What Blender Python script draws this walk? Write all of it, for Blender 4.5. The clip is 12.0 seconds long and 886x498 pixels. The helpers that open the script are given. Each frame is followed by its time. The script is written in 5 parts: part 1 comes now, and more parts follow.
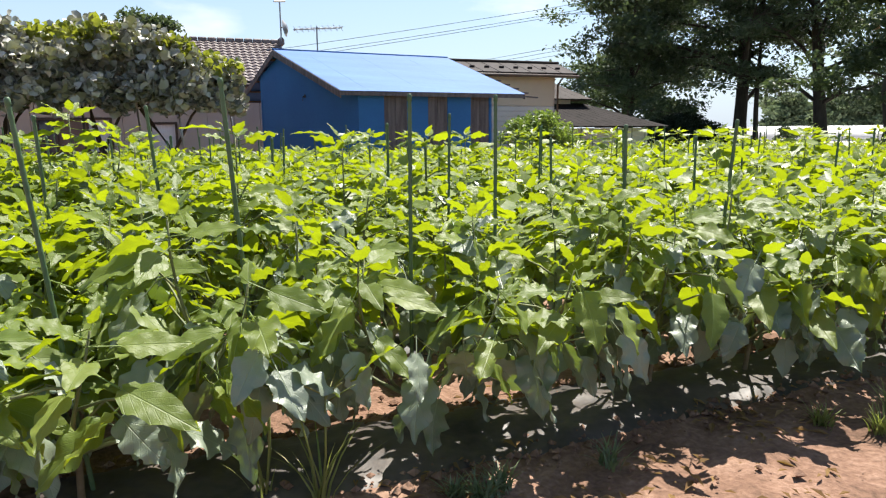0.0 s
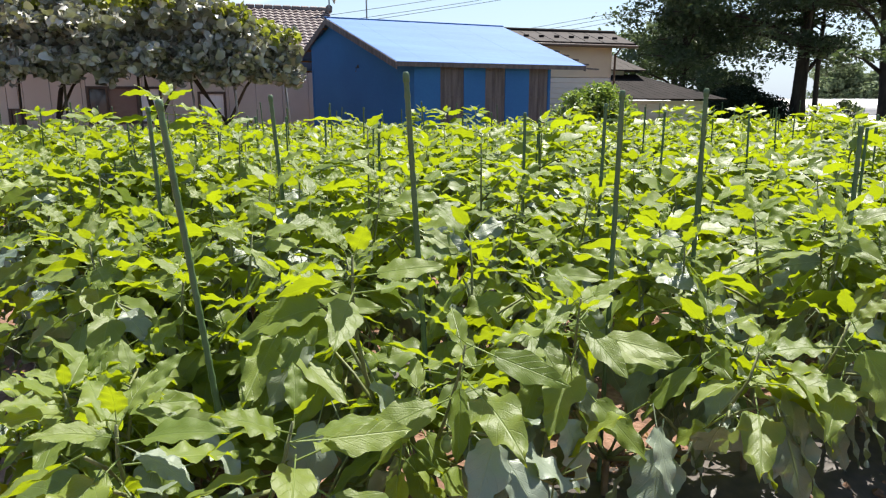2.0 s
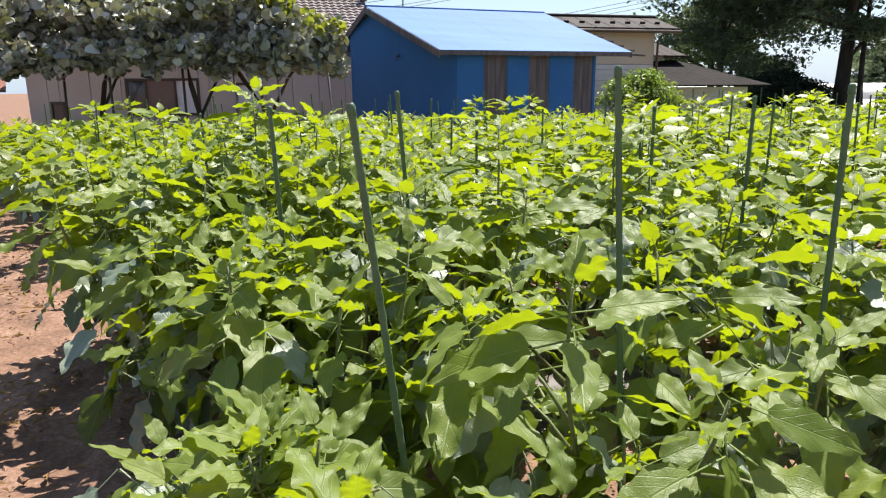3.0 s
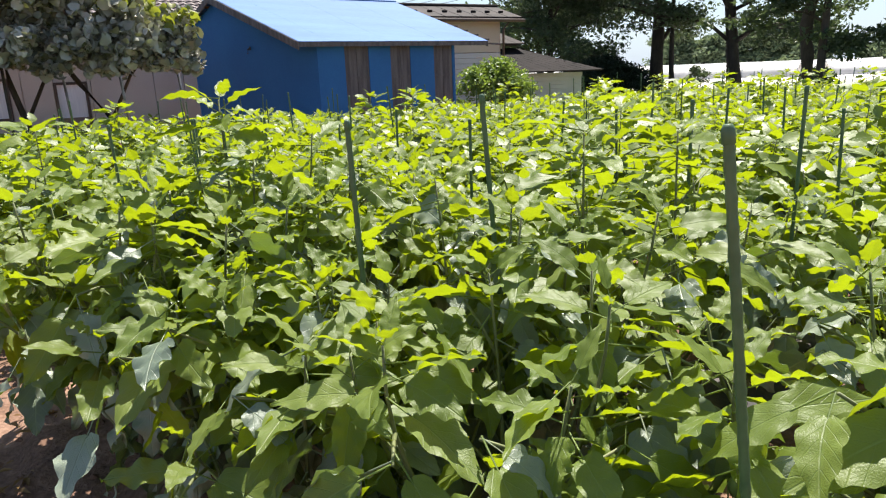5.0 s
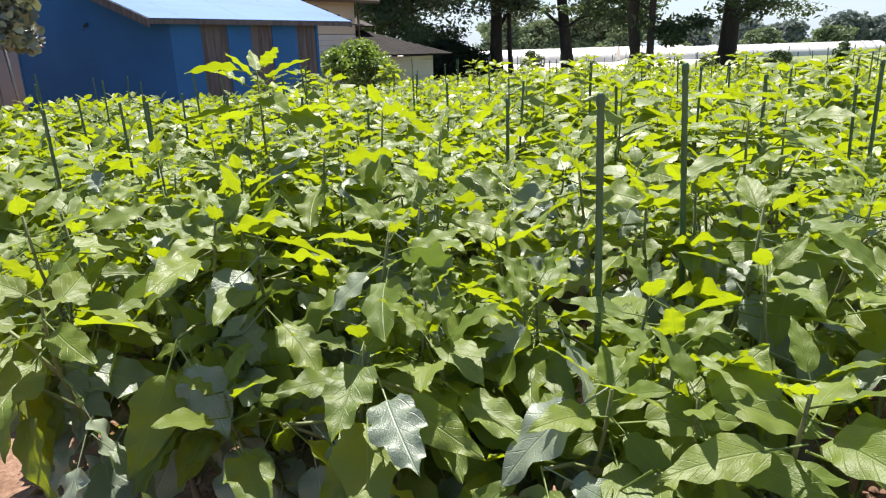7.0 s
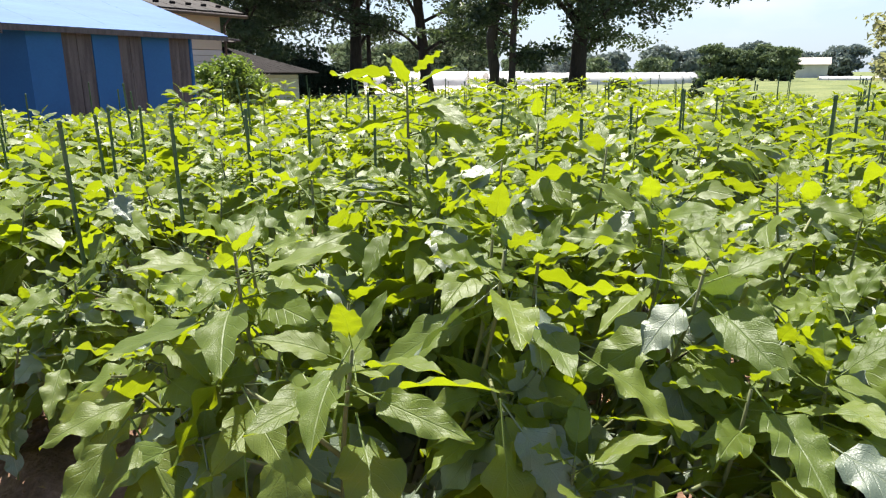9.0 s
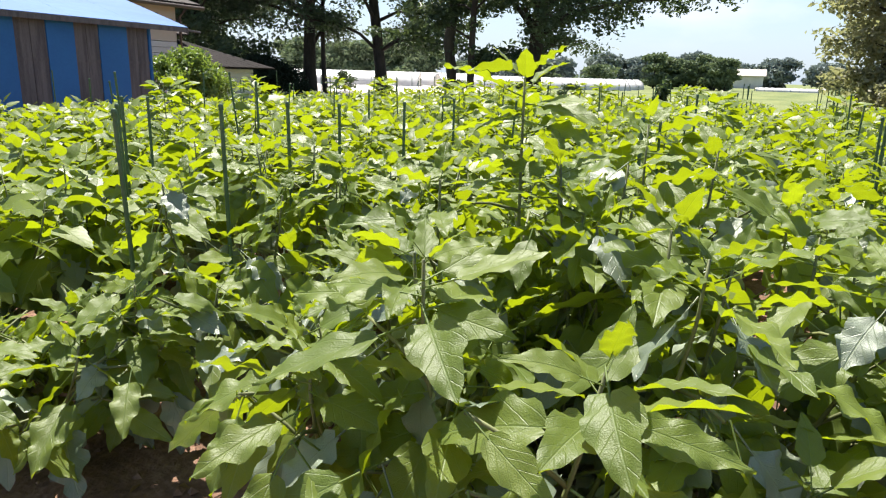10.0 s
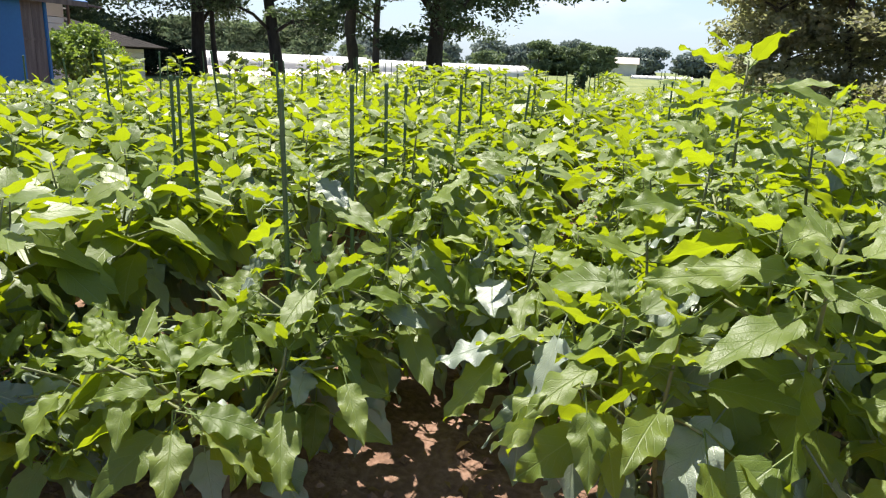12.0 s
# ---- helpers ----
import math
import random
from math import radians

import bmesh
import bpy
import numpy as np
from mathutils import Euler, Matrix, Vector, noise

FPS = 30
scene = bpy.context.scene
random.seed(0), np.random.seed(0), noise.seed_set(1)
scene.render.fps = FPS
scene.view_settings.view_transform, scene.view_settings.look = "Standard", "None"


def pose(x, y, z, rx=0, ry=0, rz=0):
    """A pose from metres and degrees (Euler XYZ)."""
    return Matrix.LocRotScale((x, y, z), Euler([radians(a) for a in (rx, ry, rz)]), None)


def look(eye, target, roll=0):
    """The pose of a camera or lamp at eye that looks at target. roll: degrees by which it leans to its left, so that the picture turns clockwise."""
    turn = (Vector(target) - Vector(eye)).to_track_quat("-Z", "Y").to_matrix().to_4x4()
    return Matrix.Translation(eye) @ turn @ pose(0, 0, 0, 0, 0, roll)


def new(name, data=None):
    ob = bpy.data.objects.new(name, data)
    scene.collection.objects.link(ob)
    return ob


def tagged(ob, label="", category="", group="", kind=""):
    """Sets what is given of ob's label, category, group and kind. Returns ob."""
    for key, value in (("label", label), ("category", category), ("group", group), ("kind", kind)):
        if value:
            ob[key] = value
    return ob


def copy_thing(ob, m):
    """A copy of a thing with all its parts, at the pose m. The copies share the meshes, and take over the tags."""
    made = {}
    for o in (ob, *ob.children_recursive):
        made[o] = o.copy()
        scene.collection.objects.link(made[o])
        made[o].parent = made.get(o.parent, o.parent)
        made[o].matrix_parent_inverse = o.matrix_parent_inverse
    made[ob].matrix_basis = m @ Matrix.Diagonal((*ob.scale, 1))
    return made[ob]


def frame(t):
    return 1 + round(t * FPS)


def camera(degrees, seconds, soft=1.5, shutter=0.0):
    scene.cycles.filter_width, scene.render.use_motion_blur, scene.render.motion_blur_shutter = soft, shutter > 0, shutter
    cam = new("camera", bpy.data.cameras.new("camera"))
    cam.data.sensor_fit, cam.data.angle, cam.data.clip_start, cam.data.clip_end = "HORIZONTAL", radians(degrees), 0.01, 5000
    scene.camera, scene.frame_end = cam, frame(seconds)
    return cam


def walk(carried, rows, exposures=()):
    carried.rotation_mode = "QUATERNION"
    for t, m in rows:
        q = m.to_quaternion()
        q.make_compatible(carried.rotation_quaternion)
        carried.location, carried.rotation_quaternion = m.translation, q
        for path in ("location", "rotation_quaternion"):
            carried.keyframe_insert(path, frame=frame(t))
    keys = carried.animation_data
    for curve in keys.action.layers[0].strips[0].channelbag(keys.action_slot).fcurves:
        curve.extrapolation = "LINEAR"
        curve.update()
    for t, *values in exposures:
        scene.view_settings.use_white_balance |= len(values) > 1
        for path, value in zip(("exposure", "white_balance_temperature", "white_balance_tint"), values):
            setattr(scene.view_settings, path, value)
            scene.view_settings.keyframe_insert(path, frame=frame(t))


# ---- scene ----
cam = camera(66.0, 12.0, soft=1.2)
PATH = [
    (0, (-0.16, -2.38, 1.337), (0.522, -0.531, 0.996), -0.5),
    (0.5, (-0.266, -2.239, 1.364), (0.386, -0.384, 0.998), -0.4),
    (1, (-0.376, -2.105, 1.413), (0.259, -0.246, 1.036), -0.3),
    (1.5, (-0.451, -1.912, 1.394), (0.17, -0.053, 0.994), -0.2),
    (2, (-0.552, -1.661, 1.459), (0.035, 0.203, 1.031), -0.0),
    (2.5, (-0.763, -1.44, 1.484), (-0.237, 0.438, 1.04), -0.3),
    (3, (-0.923, -1.218, 1.49), (-0.408, 0.659, 1.03), -0.6),
    (5, (-1.592, -0.395, 1.549), (-0.653, 1.299, 1.052), -2.2),
    (5.5, (-1.759, -0.12, 1.533), (-0.679, 1.483, 1.019), -2.4),
    (6, (-1.926, 0.121, 1.556), (-0.756, 1.649, 1.012), -2.6),
    (6.5, (-2.03, 0.368, 1.543), (-0.794, 1.835, 0.975), -2.3),
    (7, (-2.192, 0.579, 1.528), (-0.883, 1.986, 0.974), -1.8),
    (9, (-2.715, 1.578, 1.5), (-1.11, 2.661, 0.997), -0.2),
    (9.5, (-2.839, 1.827, 1.488), (-1.183, 2.832, 0.989), 0.7),
    (10, (-2.888, 2.095, 1.475), (-1.198, 3.042, 0.976), 1.6),
    (10.5, (-3.024, 2.374, 1.459), (-1.31, 3.269, 0.948), 2.2),
    (11, (-3.165, 2.629, 1.457), (-1.418, 3.453, 0.939), 2.4),
    (11.5, (-3.234, 2.886, 1.432), (-1.449, 3.617, 0.904), 2.6),
    (12, (-3.283, 3.069, 1.426), (-1.464, 3.713, 0.897), 2.5),
]
EXPOSURES = [(0.0, 1.17), (12.0, 1.17)]
walk(cam, [(t, look(eye, target, roll)) for t, eye, target, roll in PATH], EXPOSURES)

# ---- sky and sun ----
SUN_DIR = Vector((0.74, 0.67, 0)).normalized() * math.cos(radians(62)) + Vector((0, 0, math.sin(radians(62))))
world = bpy.data.worlds.new("sky")
scene.world = world
world.use_nodes = True
wn, wl = world.node_tree.nodes, world.node_tree.links
wn.clear()
sky = wn.new("ShaderNodeTexSky")
sky.sky_type, sky.sun_disc = "NISHITA", False
sky.sun_elevation, sky.sun_rotation = radians(62), math.atan2(SUN_DIR.x, SUN_DIR.y)
sky.air_density, sky.dust_density, sky.ozone_density = 1.0, 0.5, 1.0
wco = wn.new("ShaderNodeTexCoord")
wmap = wn.new("ShaderNodeMapping")
wmap.inputs["Scale"].default_value = (1.6, 1.6, 4.5)
wnoise = wn.new("ShaderNodeTexNoise")
wnoise.inputs["Scale"].default_value, wnoise.inputs["Detail"].default_value = 2.2, 8.0
wramp = wn.new("ShaderNodeValToRGB")
wramp.color_ramp.elements[0].position, wramp.color_ramp.elements[1].position = 0.58, 0.74
wmix = wn.new("ShaderNodeMixRGB")
wmix.inputs[2].default_value = (8.5, 8.7, 9.0, 1)
wbg = wn.new("ShaderNodeBackground")
wbg.inputs["Strength"].default_value = 0.078
wout = wn.new("ShaderNodeOutputWorld")
wl.new(wco.outputs["Generated"], wmap.inputs["Vector"])
wl.new(wmap.outputs["Vector"], wnoise.inputs["Vector"])
wl.new(wnoise.outputs["Fac"], wramp.inputs["Fac"])
wl.new(wramp.outputs["Color"], wmix.inputs[0])
wl.new(sky.outputs["Color"], wmix.inputs[1])
# pale haze low over the horizon
wsep = wn.new("ShaderNodeSeparateXYZ")
wl.new(wco.outputs["Generated"], wsep.inputs["Vector"])
whz = wn.new("ShaderNodeMapRange")
whz.inputs["From Min"].default_value, whz.inputs["From Max"].default_value = -0.02, 0.30
whz.inputs["To Min"].default_value, whz.inputs["To Max"].default_value = 0.85, 0.0
whaze = wn.new("ShaderNodeMixRGB")
whaze.inputs[2].default_value = (3.5, 4.4, 5.7, 1)
wl.new(wsep.outputs["Z"], whz.inputs["Value"])
wl.new(whz.outputs["Result"], whaze.inputs[0])
wl.new(wmix.outputs["Color"], whaze.inputs[1])
wl.new(whaze.outputs["Color"], wbg.inputs["Color"])
wl.new(wbg.outputs["Background"], wout.inputs["Surface"])
sun = new("sun", bpy.data.lights.new("sun", "SUN"))
sun.data.energy, sun.data.angle, sun.data.color = 5.0, radians(0.5), (1.0, 0.95, 0.86)
sun.matrix_world = look(SUN_DIR * 40, (0, 0, 0))

# ---- materials ----


class Mat:
    """A small builder of node materials."""

    def __init__(self, name, rough=0.6, metal=0.0, spec=0.5):
        self.m = bpy.data.materials.new(name)
        self.m.use_nodes = True
        self.n, self.l = self.m.node_tree.nodes, self.m.node_tree.links
        self.b = self.n["Principled BSDF"]
        self.b.inputs["Roughness"].default_value = rough
        self.b.inputs["Metallic"].default_value = metal
        self.b.inputs["Specular IOR Level"].default_value = spec
        self.co = self.n.new("ShaderNodeTexCoord")

    def noise(self, scale, detail=4.0, stretch=(1, 1, 1), coord="Object"):
        mp = self.n.new("ShaderNodeMapping")
        mp.inputs["Scale"].default_value = stretch
        t = self.n.new("ShaderNodeTexNoise")
        t.inputs["Scale"].default_value, t.inputs["Detail"].default_value = scale, detail
        self.l.new(self.co.outputs[coord], mp.inputs["Vector"])
        self.l.new(mp.outputs["Vector"], t.inputs["Vector"])
        return t.outputs["Fac"]

    def ramp(self, fac, stops):
        r = self.n.new("ShaderNodeValToRGB")
        e = r.color_ramp.elements
        while len(e) < len(stops):
            e.new(0.5)
        for el, (p, c) in zip(e, stops):
            el.position, el.color = p, (*c, 1)
        self.l.new(fac, r.inputs["Fac"])
        return r.outputs["Color"]

    def mix(self, fac, a, b, mode="MIX"):
        x = self.n.new("ShaderNodeMixRGB")
        x.blend_type = mode
        for sock, v in ((0, fac), (1, a), (2, b)):
            if isinstance(v, (int, float)):
                x.inputs[sock].default_value = v
            elif isinstance(v, tuple):
                x.inputs[sock].default_value = (*v, 1)
            else:
                self.l.new(v, x.inputs[sock])
        return x.outputs["Color"]

    def math(self, op, a, b=0.0, clamp=False):
        x = self.n.new("ShaderNodeMath")
        x.operation, x.use_clamp = op, clamp
        for sock, v in ((0, a), (1, b)):
            if isinstance(v, (int, float)):
                x.inputs[sock].default_value = v
            else:
                self.l.new(v, x.inputs[sock])
        return x.outputs["Value"]

    def colour(self, c):
        if isinstance(c, tuple):
            self.b.inputs["Base Color"].default_value = (*c, 1)
        else:
            self.l.new(c, self.b.inputs["Base Color"])
        return self

    def bump(self, height, strength=0.3, distance=0.01):
        bp = self.n.new("ShaderNodeBump")
        bp.inputs["Strength"].default_value, bp.inputs["Distance"].default_value = strength, distance
        self.l.new(height, bp.inputs["Height"])
        self.l.new(bp.outputs["Normal"], self.b.inputs["Normal"])
        return bp.outputs["Normal"]

    def rough(self, r):
        self.l.new(r, self.b.inputs["Roughness"])
        return self


def weathered(name, a, b, scale=3.0, fine=40.0, rough=0.7, metal=0.0, bump=0.25, stretch=(1, 1, 1), spec=0.4):
    """Paint, wood, plaster or stone: two colours mixed by broad stains and fine grain."""
    m = Mat(name, rough, metal, spec)
    broad = m.noise(scale, 5, stretch)
    grain = m.noise(fine, 3, stretch)
    f = m.math("ADD", m.math("MULTIPLY", broad, 0.7), m.math("MULTIPLY", grain, 0.3))
    m.colour(m.ramp(f, [(0.36, a), (0.64, b)]))
    m.bump(grain, bump, 0.006)
    return m.m


def leafy(name, dark, light, glow, share=0.4, rough=0.45, spec=0.5, rib=None, bump=0.5, scale=1.6):
    """Leaf: glossy upper skin over a translucent blade, varied from leaf to leaf."""
    m = Mat(name, rough, 0, spec)
    isl = m.n.new("ShaderNodeNewGeometry").outputs["Random Per Island"]
    obj = m.n.new("ShaderNodeObjectInfo").outputs["Random"]
    rnd = m.math("FRACT", m.math("ADD", isl, obj))
    patch = m.noise(scale, 3)
    f = m.math("ADD", m.math("MULTIPLY", rnd, 0.65), m.math("MULTIPLY", patch, 0.35))
    c = m.ramp(f, [(0.1, dark), (0.85, light)])
    vein = None
    if rib:
        uv = m.n.new("ShaderNodeSeparateXYZ")
        m.l.new(m.co.outputs["UV"], uv.inputs["Vector"])
        across = m.math("ABSOLUTE", m.math("SUBTRACT", uv.outputs["X"], 0.5))
        mid = m.math("SUBTRACT", 1.0, m.math("MULTIPLY", across, 38.0), True)
        slant = m.math("SUBTRACT", uv.outputs["Y"], m.math("MULTIPLY", across, 0.75))
        saw = m.math("ABSOLUTE", m.math("SUBTRACT", m.math("FRACT", m.math("MULTIPLY", slant, 6.0)), 0.5))
        side = m.math("SUBTRACT", 1.0, m.math("MULTIPLY", saw, 16.0), True)
        vein = m.math("MAXIMUM", mid, m.math("MULTIPLY", side, 0.5))
        c = m.mix(m.math("MULTIPLY", vein, 0.6), c, rib)
    m.colour(c)
    g = m.mix(rnd, tuple(v * 0.75 for v in glow), glow)
    tr = m.n.new("ShaderNodeBsdfTranslucent")
    m.l.new(g, tr.inputs["Color"])
    h = m.noise(60.0, 2)
    if vein:
        h = m.math("SUBTRACT", m.math("MULTIPLY", h, 0.5), m.math("MULTIPLY", vein, 0.6))
    nrm = m.bump(h, bump, 0.004)
    m.l.new(nrm, tr.inputs["Normal"])
    mx = m.n.new("ShaderNodeMixShader")
    mx.inputs[0].default_value = share
    out = m.n["Material Output"]
    m.l.new(m.b.outputs["BSDF"], mx.inputs[1])
    m.l.new(tr.outputs["BSDF"], mx.inputs[2])
    m.l.new(mx.outputs["Shader"], out.inputs["Surface"])
    return m.m


EGG_LEAF = leafy("eggplant_leaf", (0.115, 0.155, 0.105), (0.290, 0.335, 0.255), (0.19, 0.28, 0.02), 0.25, 0.42, 0.8, (0.30, 0.35, 0.22), 0.6)
EGG_YOUNG = leafy("eggplant_young_leaf", (0.13, 0.19, 0.035), (0.22, 0.28, 0.06), (0.36, 0.44, 0.006), 0.50, 0.45, 0.5, (0.26, 0.34, 0.13))
EGG_DRY = leafy("dry_leaf", (0.22, 0.13, 0.06), (0.32, 0.21, 0.09), (0.3, 0.18, 0.04), 0.25, 0.7, 0.2)
# pale end of the range: whitish undersides plus sky gloss painted into the colour
KIWI_LEAF = leafy("vine_leaf_painted_gloss", (0.10, 0.105, 0.07), (0.52, 0.50, 0.45), (0.24, 0.26, 0.06), 0.16, 0.34, 0.8)
VINE_TIP = leafy("vine_tip_leaf", (0.12, 0.16, 0.03), (0.24, 0.24, 0.05), (0.34, 0.38, 0.03), 0.4, 0.5, 0.4)
TREE_LEAF = leafy("tree_leaf", (0.035, 0.060, 0.040), (0.085, 0.12, 0.07), (0.12, 0.17, 0.05), 0.34, 0.5, 0.4, scale=0.3)
CONIFER_LEAF = leafy("conifer_leaf", (0.018, 0.030, 0.018), (0.028, 0.045, 0.022), (0.02, 0.03, 0.01), 0.1, 0.6, 0.3, scale=0.5)
BUSH_LEAF = leafy("bush_leaf", (0.10, 0.17, 0.05), (0.20, 0.27, 0.09), (0.30, 0.42, 0.05), 0.4, 0.45, 0.5)
HEDGE_LEAF = leafy("hedge_leaf", (0.14, 0.15, 0.085), (0.30, 0.28, 0.18), (0.38, 0.39, 0.17), 0.50, 0.5, 0.4, scale=0.4)
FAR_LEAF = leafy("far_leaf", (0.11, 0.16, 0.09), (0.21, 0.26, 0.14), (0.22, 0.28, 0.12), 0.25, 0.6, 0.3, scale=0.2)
# distance haze is painted into this leaf colour: paler and bluer green
HAZE_LEAF = leafy("hazed_woodland_leaf", (0.18, 0.225, 0.215), (0.25, 0.295, 0.26), (0.2, 0.23, 0.2), 0.2, 0.7, 0.2, scale=0.1)
GRASS = leafy("grass_blade", (0.14, 0.18, 0.05), (0.30, 0.29, 0.12), (0.3, 0.36, 0.06), 0.35, 0.5, 0.3)
WEED = leafy("weed_leaf", (0.11, 0.15, 0.08), (0.20, 0.24, 0.14), (0.25, 0.32, 0.06), 0.3, 0.5, 0.4)
STEM = weathered("eggplant_stem", (0.11, 0.13, 0.05), (0.19, 0.20, 0.085), 8, 60, 0.6)
WOODY = weathered("woody_stem", (0.13, 0.09, 0.05), (0.24, 0.17, 0.10), 8, 60, 0.8)
FRUIT = weathered("young_fruit", (0.16, 0.22, 0.07), (0.30, 0.36, 0.16), 12, 60, 0.35, 0, 0.1)
BARK = weathered("bark", (0.030, 0.024, 0.020), (0.085, 0.068, 0.054), 1.5, 16, 0.9, 0, 0.9, (1, 1, 0.25))
STAKE = weathered("green_plastic", (0.055, 0.105, 0.045), (0.10, 0.155, 0.075), 9, 70, 0.42, 0, 0.3)
STAKE_CAP = weathered("stake_cap", (0.05, 0.10, 0.05), (0.10, 0.16, 0.08), 9, 70, 0.5)
BLUE_WALL = weathered("blue_painted_board", (0.012, 0.105, 0.30), (0.018, 0.135, 0.37), 0.9, 25, 0.6, 0, 0.2)
BLUE_ROOF = weathered("blue_roof_sheet", (0.028, 0.11, 0.335), (0.052, 0.155, 0.40), 0.8, 18, 0.75, 0.0, 0.12, (0.35, 2.5, 1), 0.5)
GREY_WOOD = weathered("weathered_wood", (0.072, 0.066, 0.070), (0.155, 0.142, 0.145), 2.0, 30, 0.85, 0, 0.5, (6, 6, 0.5))
RAFTER = weathered("brown_rafter_wood", (0.12, 0.07, 0.045), (0.24, 0.15, 0.10), 3.0, 30, 0.8, 0, 0.4)
PALE_WALL = weathered("beige_siding", (0.43, 0.38, 0.34), (0.53, 0.48, 0.43), 0.7, 40, 0.75, 0, 0.15)
CREAM_WALL = weathered("cream_siding", (0.50, 0.42, 0.33), (0.60, 0.52, 0.42), 0.7, 40, 0.75, 0, 0.15)
WHITE_WALL = weathered("white_siding", (0.50, 0.49, 0.47), (0.62, 0.61, 0.59), 0.7, 40, 0.75, 0, 0.15)
TILE = weathered("brown_roof_tile", (0.12, 0.09, 0.085), (0.19, 0.15, 0.145), 1.5, 30, 0.5, 0, 0.3)
BROWN_ROOF = weathered("brown_metal_roof", (0.024, 0.018, 0.017), (0.048, 0.037, 0.035), 1.5, 30, 0.75, 0, 0.2, spec=0.2)
DARK_ROOF = weathered("dark_metal_roof", (0.012, 0.010, 0.010), (0.024, 0.019, 0.019), 1.5, 30, 0.85, 0, 0.2, spec=0.12)
RED_ROOF = weathered("red_roof", (0.20, 0.075, 0.05), (0.29, 0.12, 0.08), 1.5, 30, 0.6, 0, 0.2)
BROWN_FRAME = weathered("brown_window_frame", (0.055, 0.040, 0.034), (0.09, 0.065, 0.055), 3, 40, 0.45)
BROWN_PANEL = weathered("brown_panel", (0.17, 0.12, 0.10), (0.23, 0.165, 0.14), 1.2, 40, 0.6)
STEEL = weathered("galvanised_pipe", (0.22, 0.22, 0.22), (0.38, 0.38, 0.38), 4, 60, 0.45, 0.7, 0.1)
DARK_POST = weathered("dark_post", (0.045, 0.038, 0.032), (0.10, 0.085, 0.07), 4, 40, 0.7)
CURTAIN = weathered("white_curtain", (0.66, 0.68, 0.72), (0.78, 0.79, 0.80), 6, 60, 0.8, 0, 0.3, (8, 8, 0.3))
PLASTIC = weathered("white_plastic_film", (0.52, 0.50, 0.48), (0.70, 0.68, 0.65), 0.4, 6, 0.4, 0, 0.3)
MULCH = weathered("mulch_film", (0.030, 0.028, 0.028), (0.11, 0.085, 0.070), 2.5, 22, 0.5, 0, 0.35)
CABLE = weathered("black_cable", (0.10, 0.11, 0.13), (0.13, 0.14, 0.16), 3, 30, 0.6)
gl = Mat("window_glass", 0.05, 0, 0.6)
gl.colour((0.05, 0.06, 0.07))
GLASS = gl.m


def ground_material():
    m = Mat("ground", 0.95, 0, 0.15)
    pos = m.n.new("ShaderNodeNewGeometry").outputs["Position"]
    xyz = m.n.new("ShaderNodeSeparateXYZ")
    m.l.new(pos, xyz.inputs["Vector"])
    big, mid, fine = m.noise(0.35, 6), m.noise(3.0, 6), m.noise(38.0, 5)
    soil = m.ramp(m.math("ADD", m.math("MULTIPLY", mid, 0.6), m.math("MULTIPLY", fine, 0.4)),
                  [(0.34, (0.105, 0.064, 0.045)), (0.50, (0.20, 0.117, 0.081)), (0.66, (0.32, 0.204, 0.148))])
    meadow = m.ramp(m.math("ADD", m.math("MULTIPLY", m.noise(0.12, 6, (1, 3, 1)), 0.6), m.math("MULTIPLY", m.noise(2.5, 5), 0.4)),
                    [(0.36, (0.11, 0.145, 0.055)), (0.62, (0.22, 0.235, 0.095))])
    lot = m.ramp(mid, [(0.35, (0.58, 0.52, 0.48)), (0.65, (0.76, 0.71, 0.67))])
    wob = m.math("MULTIPLY", m.math("SUBTRACT", big, 0.5), 5.0)
    far = m.math("MULTIPLY", m.math("ADD", m.math("SUBTRACT", xyz.outputs["X"], 17.6), wob), 0.7, True)
    base = m.mix(far, soil, meadow)
    # pale bare lot behind the trees
    lx = m.math("MULTIPLY", m.math("ADD", m.math("SUBTRACT", xyz.outputs["X"], 31.0), wob), 0.5, True)
    ly = m.math("MULTIPLY", m.math("SUBTRACT", xyz.outputs["Y"], m.math("ADD", 11.5, m.math("MULTIPLY", xyz.outputs["X"], 0.32))), 0.4, True)
    base = m.mix(m.math("MULTIPLY", lx, ly), base, lot)
    m.colour(base)
    m.bump(m.math("ADD", m.math("MULTIPLY", mid, 1.0), m.math("MULTIPLY", fine, 0.35)), 0.9, 0.04)
    return m.m


GROUND = ground_material()

# ---- mesh helpers ----


def obj(name, bm, material, parent=None, label="", smooth=False):
    me = bpy.data.meshes.new(name)
    bm.to_mesh(me)
    bm.free()
    mats = material if isinstance(material, (list, tuple)) else [material]
    for mt in mats:
        me.materials.append(mt)
    if smooth:
        me.polygons.foreach_set("use_smooth", [True] * len(me.polygons))
    ob = new(name, me)
    ob.parent = parent
    if label:
        ob["label"] = label
    return ob


def part(name, bm, material, parent, label="", smooth=False):
    return obj(name, bm, material, parent, label, smooth)


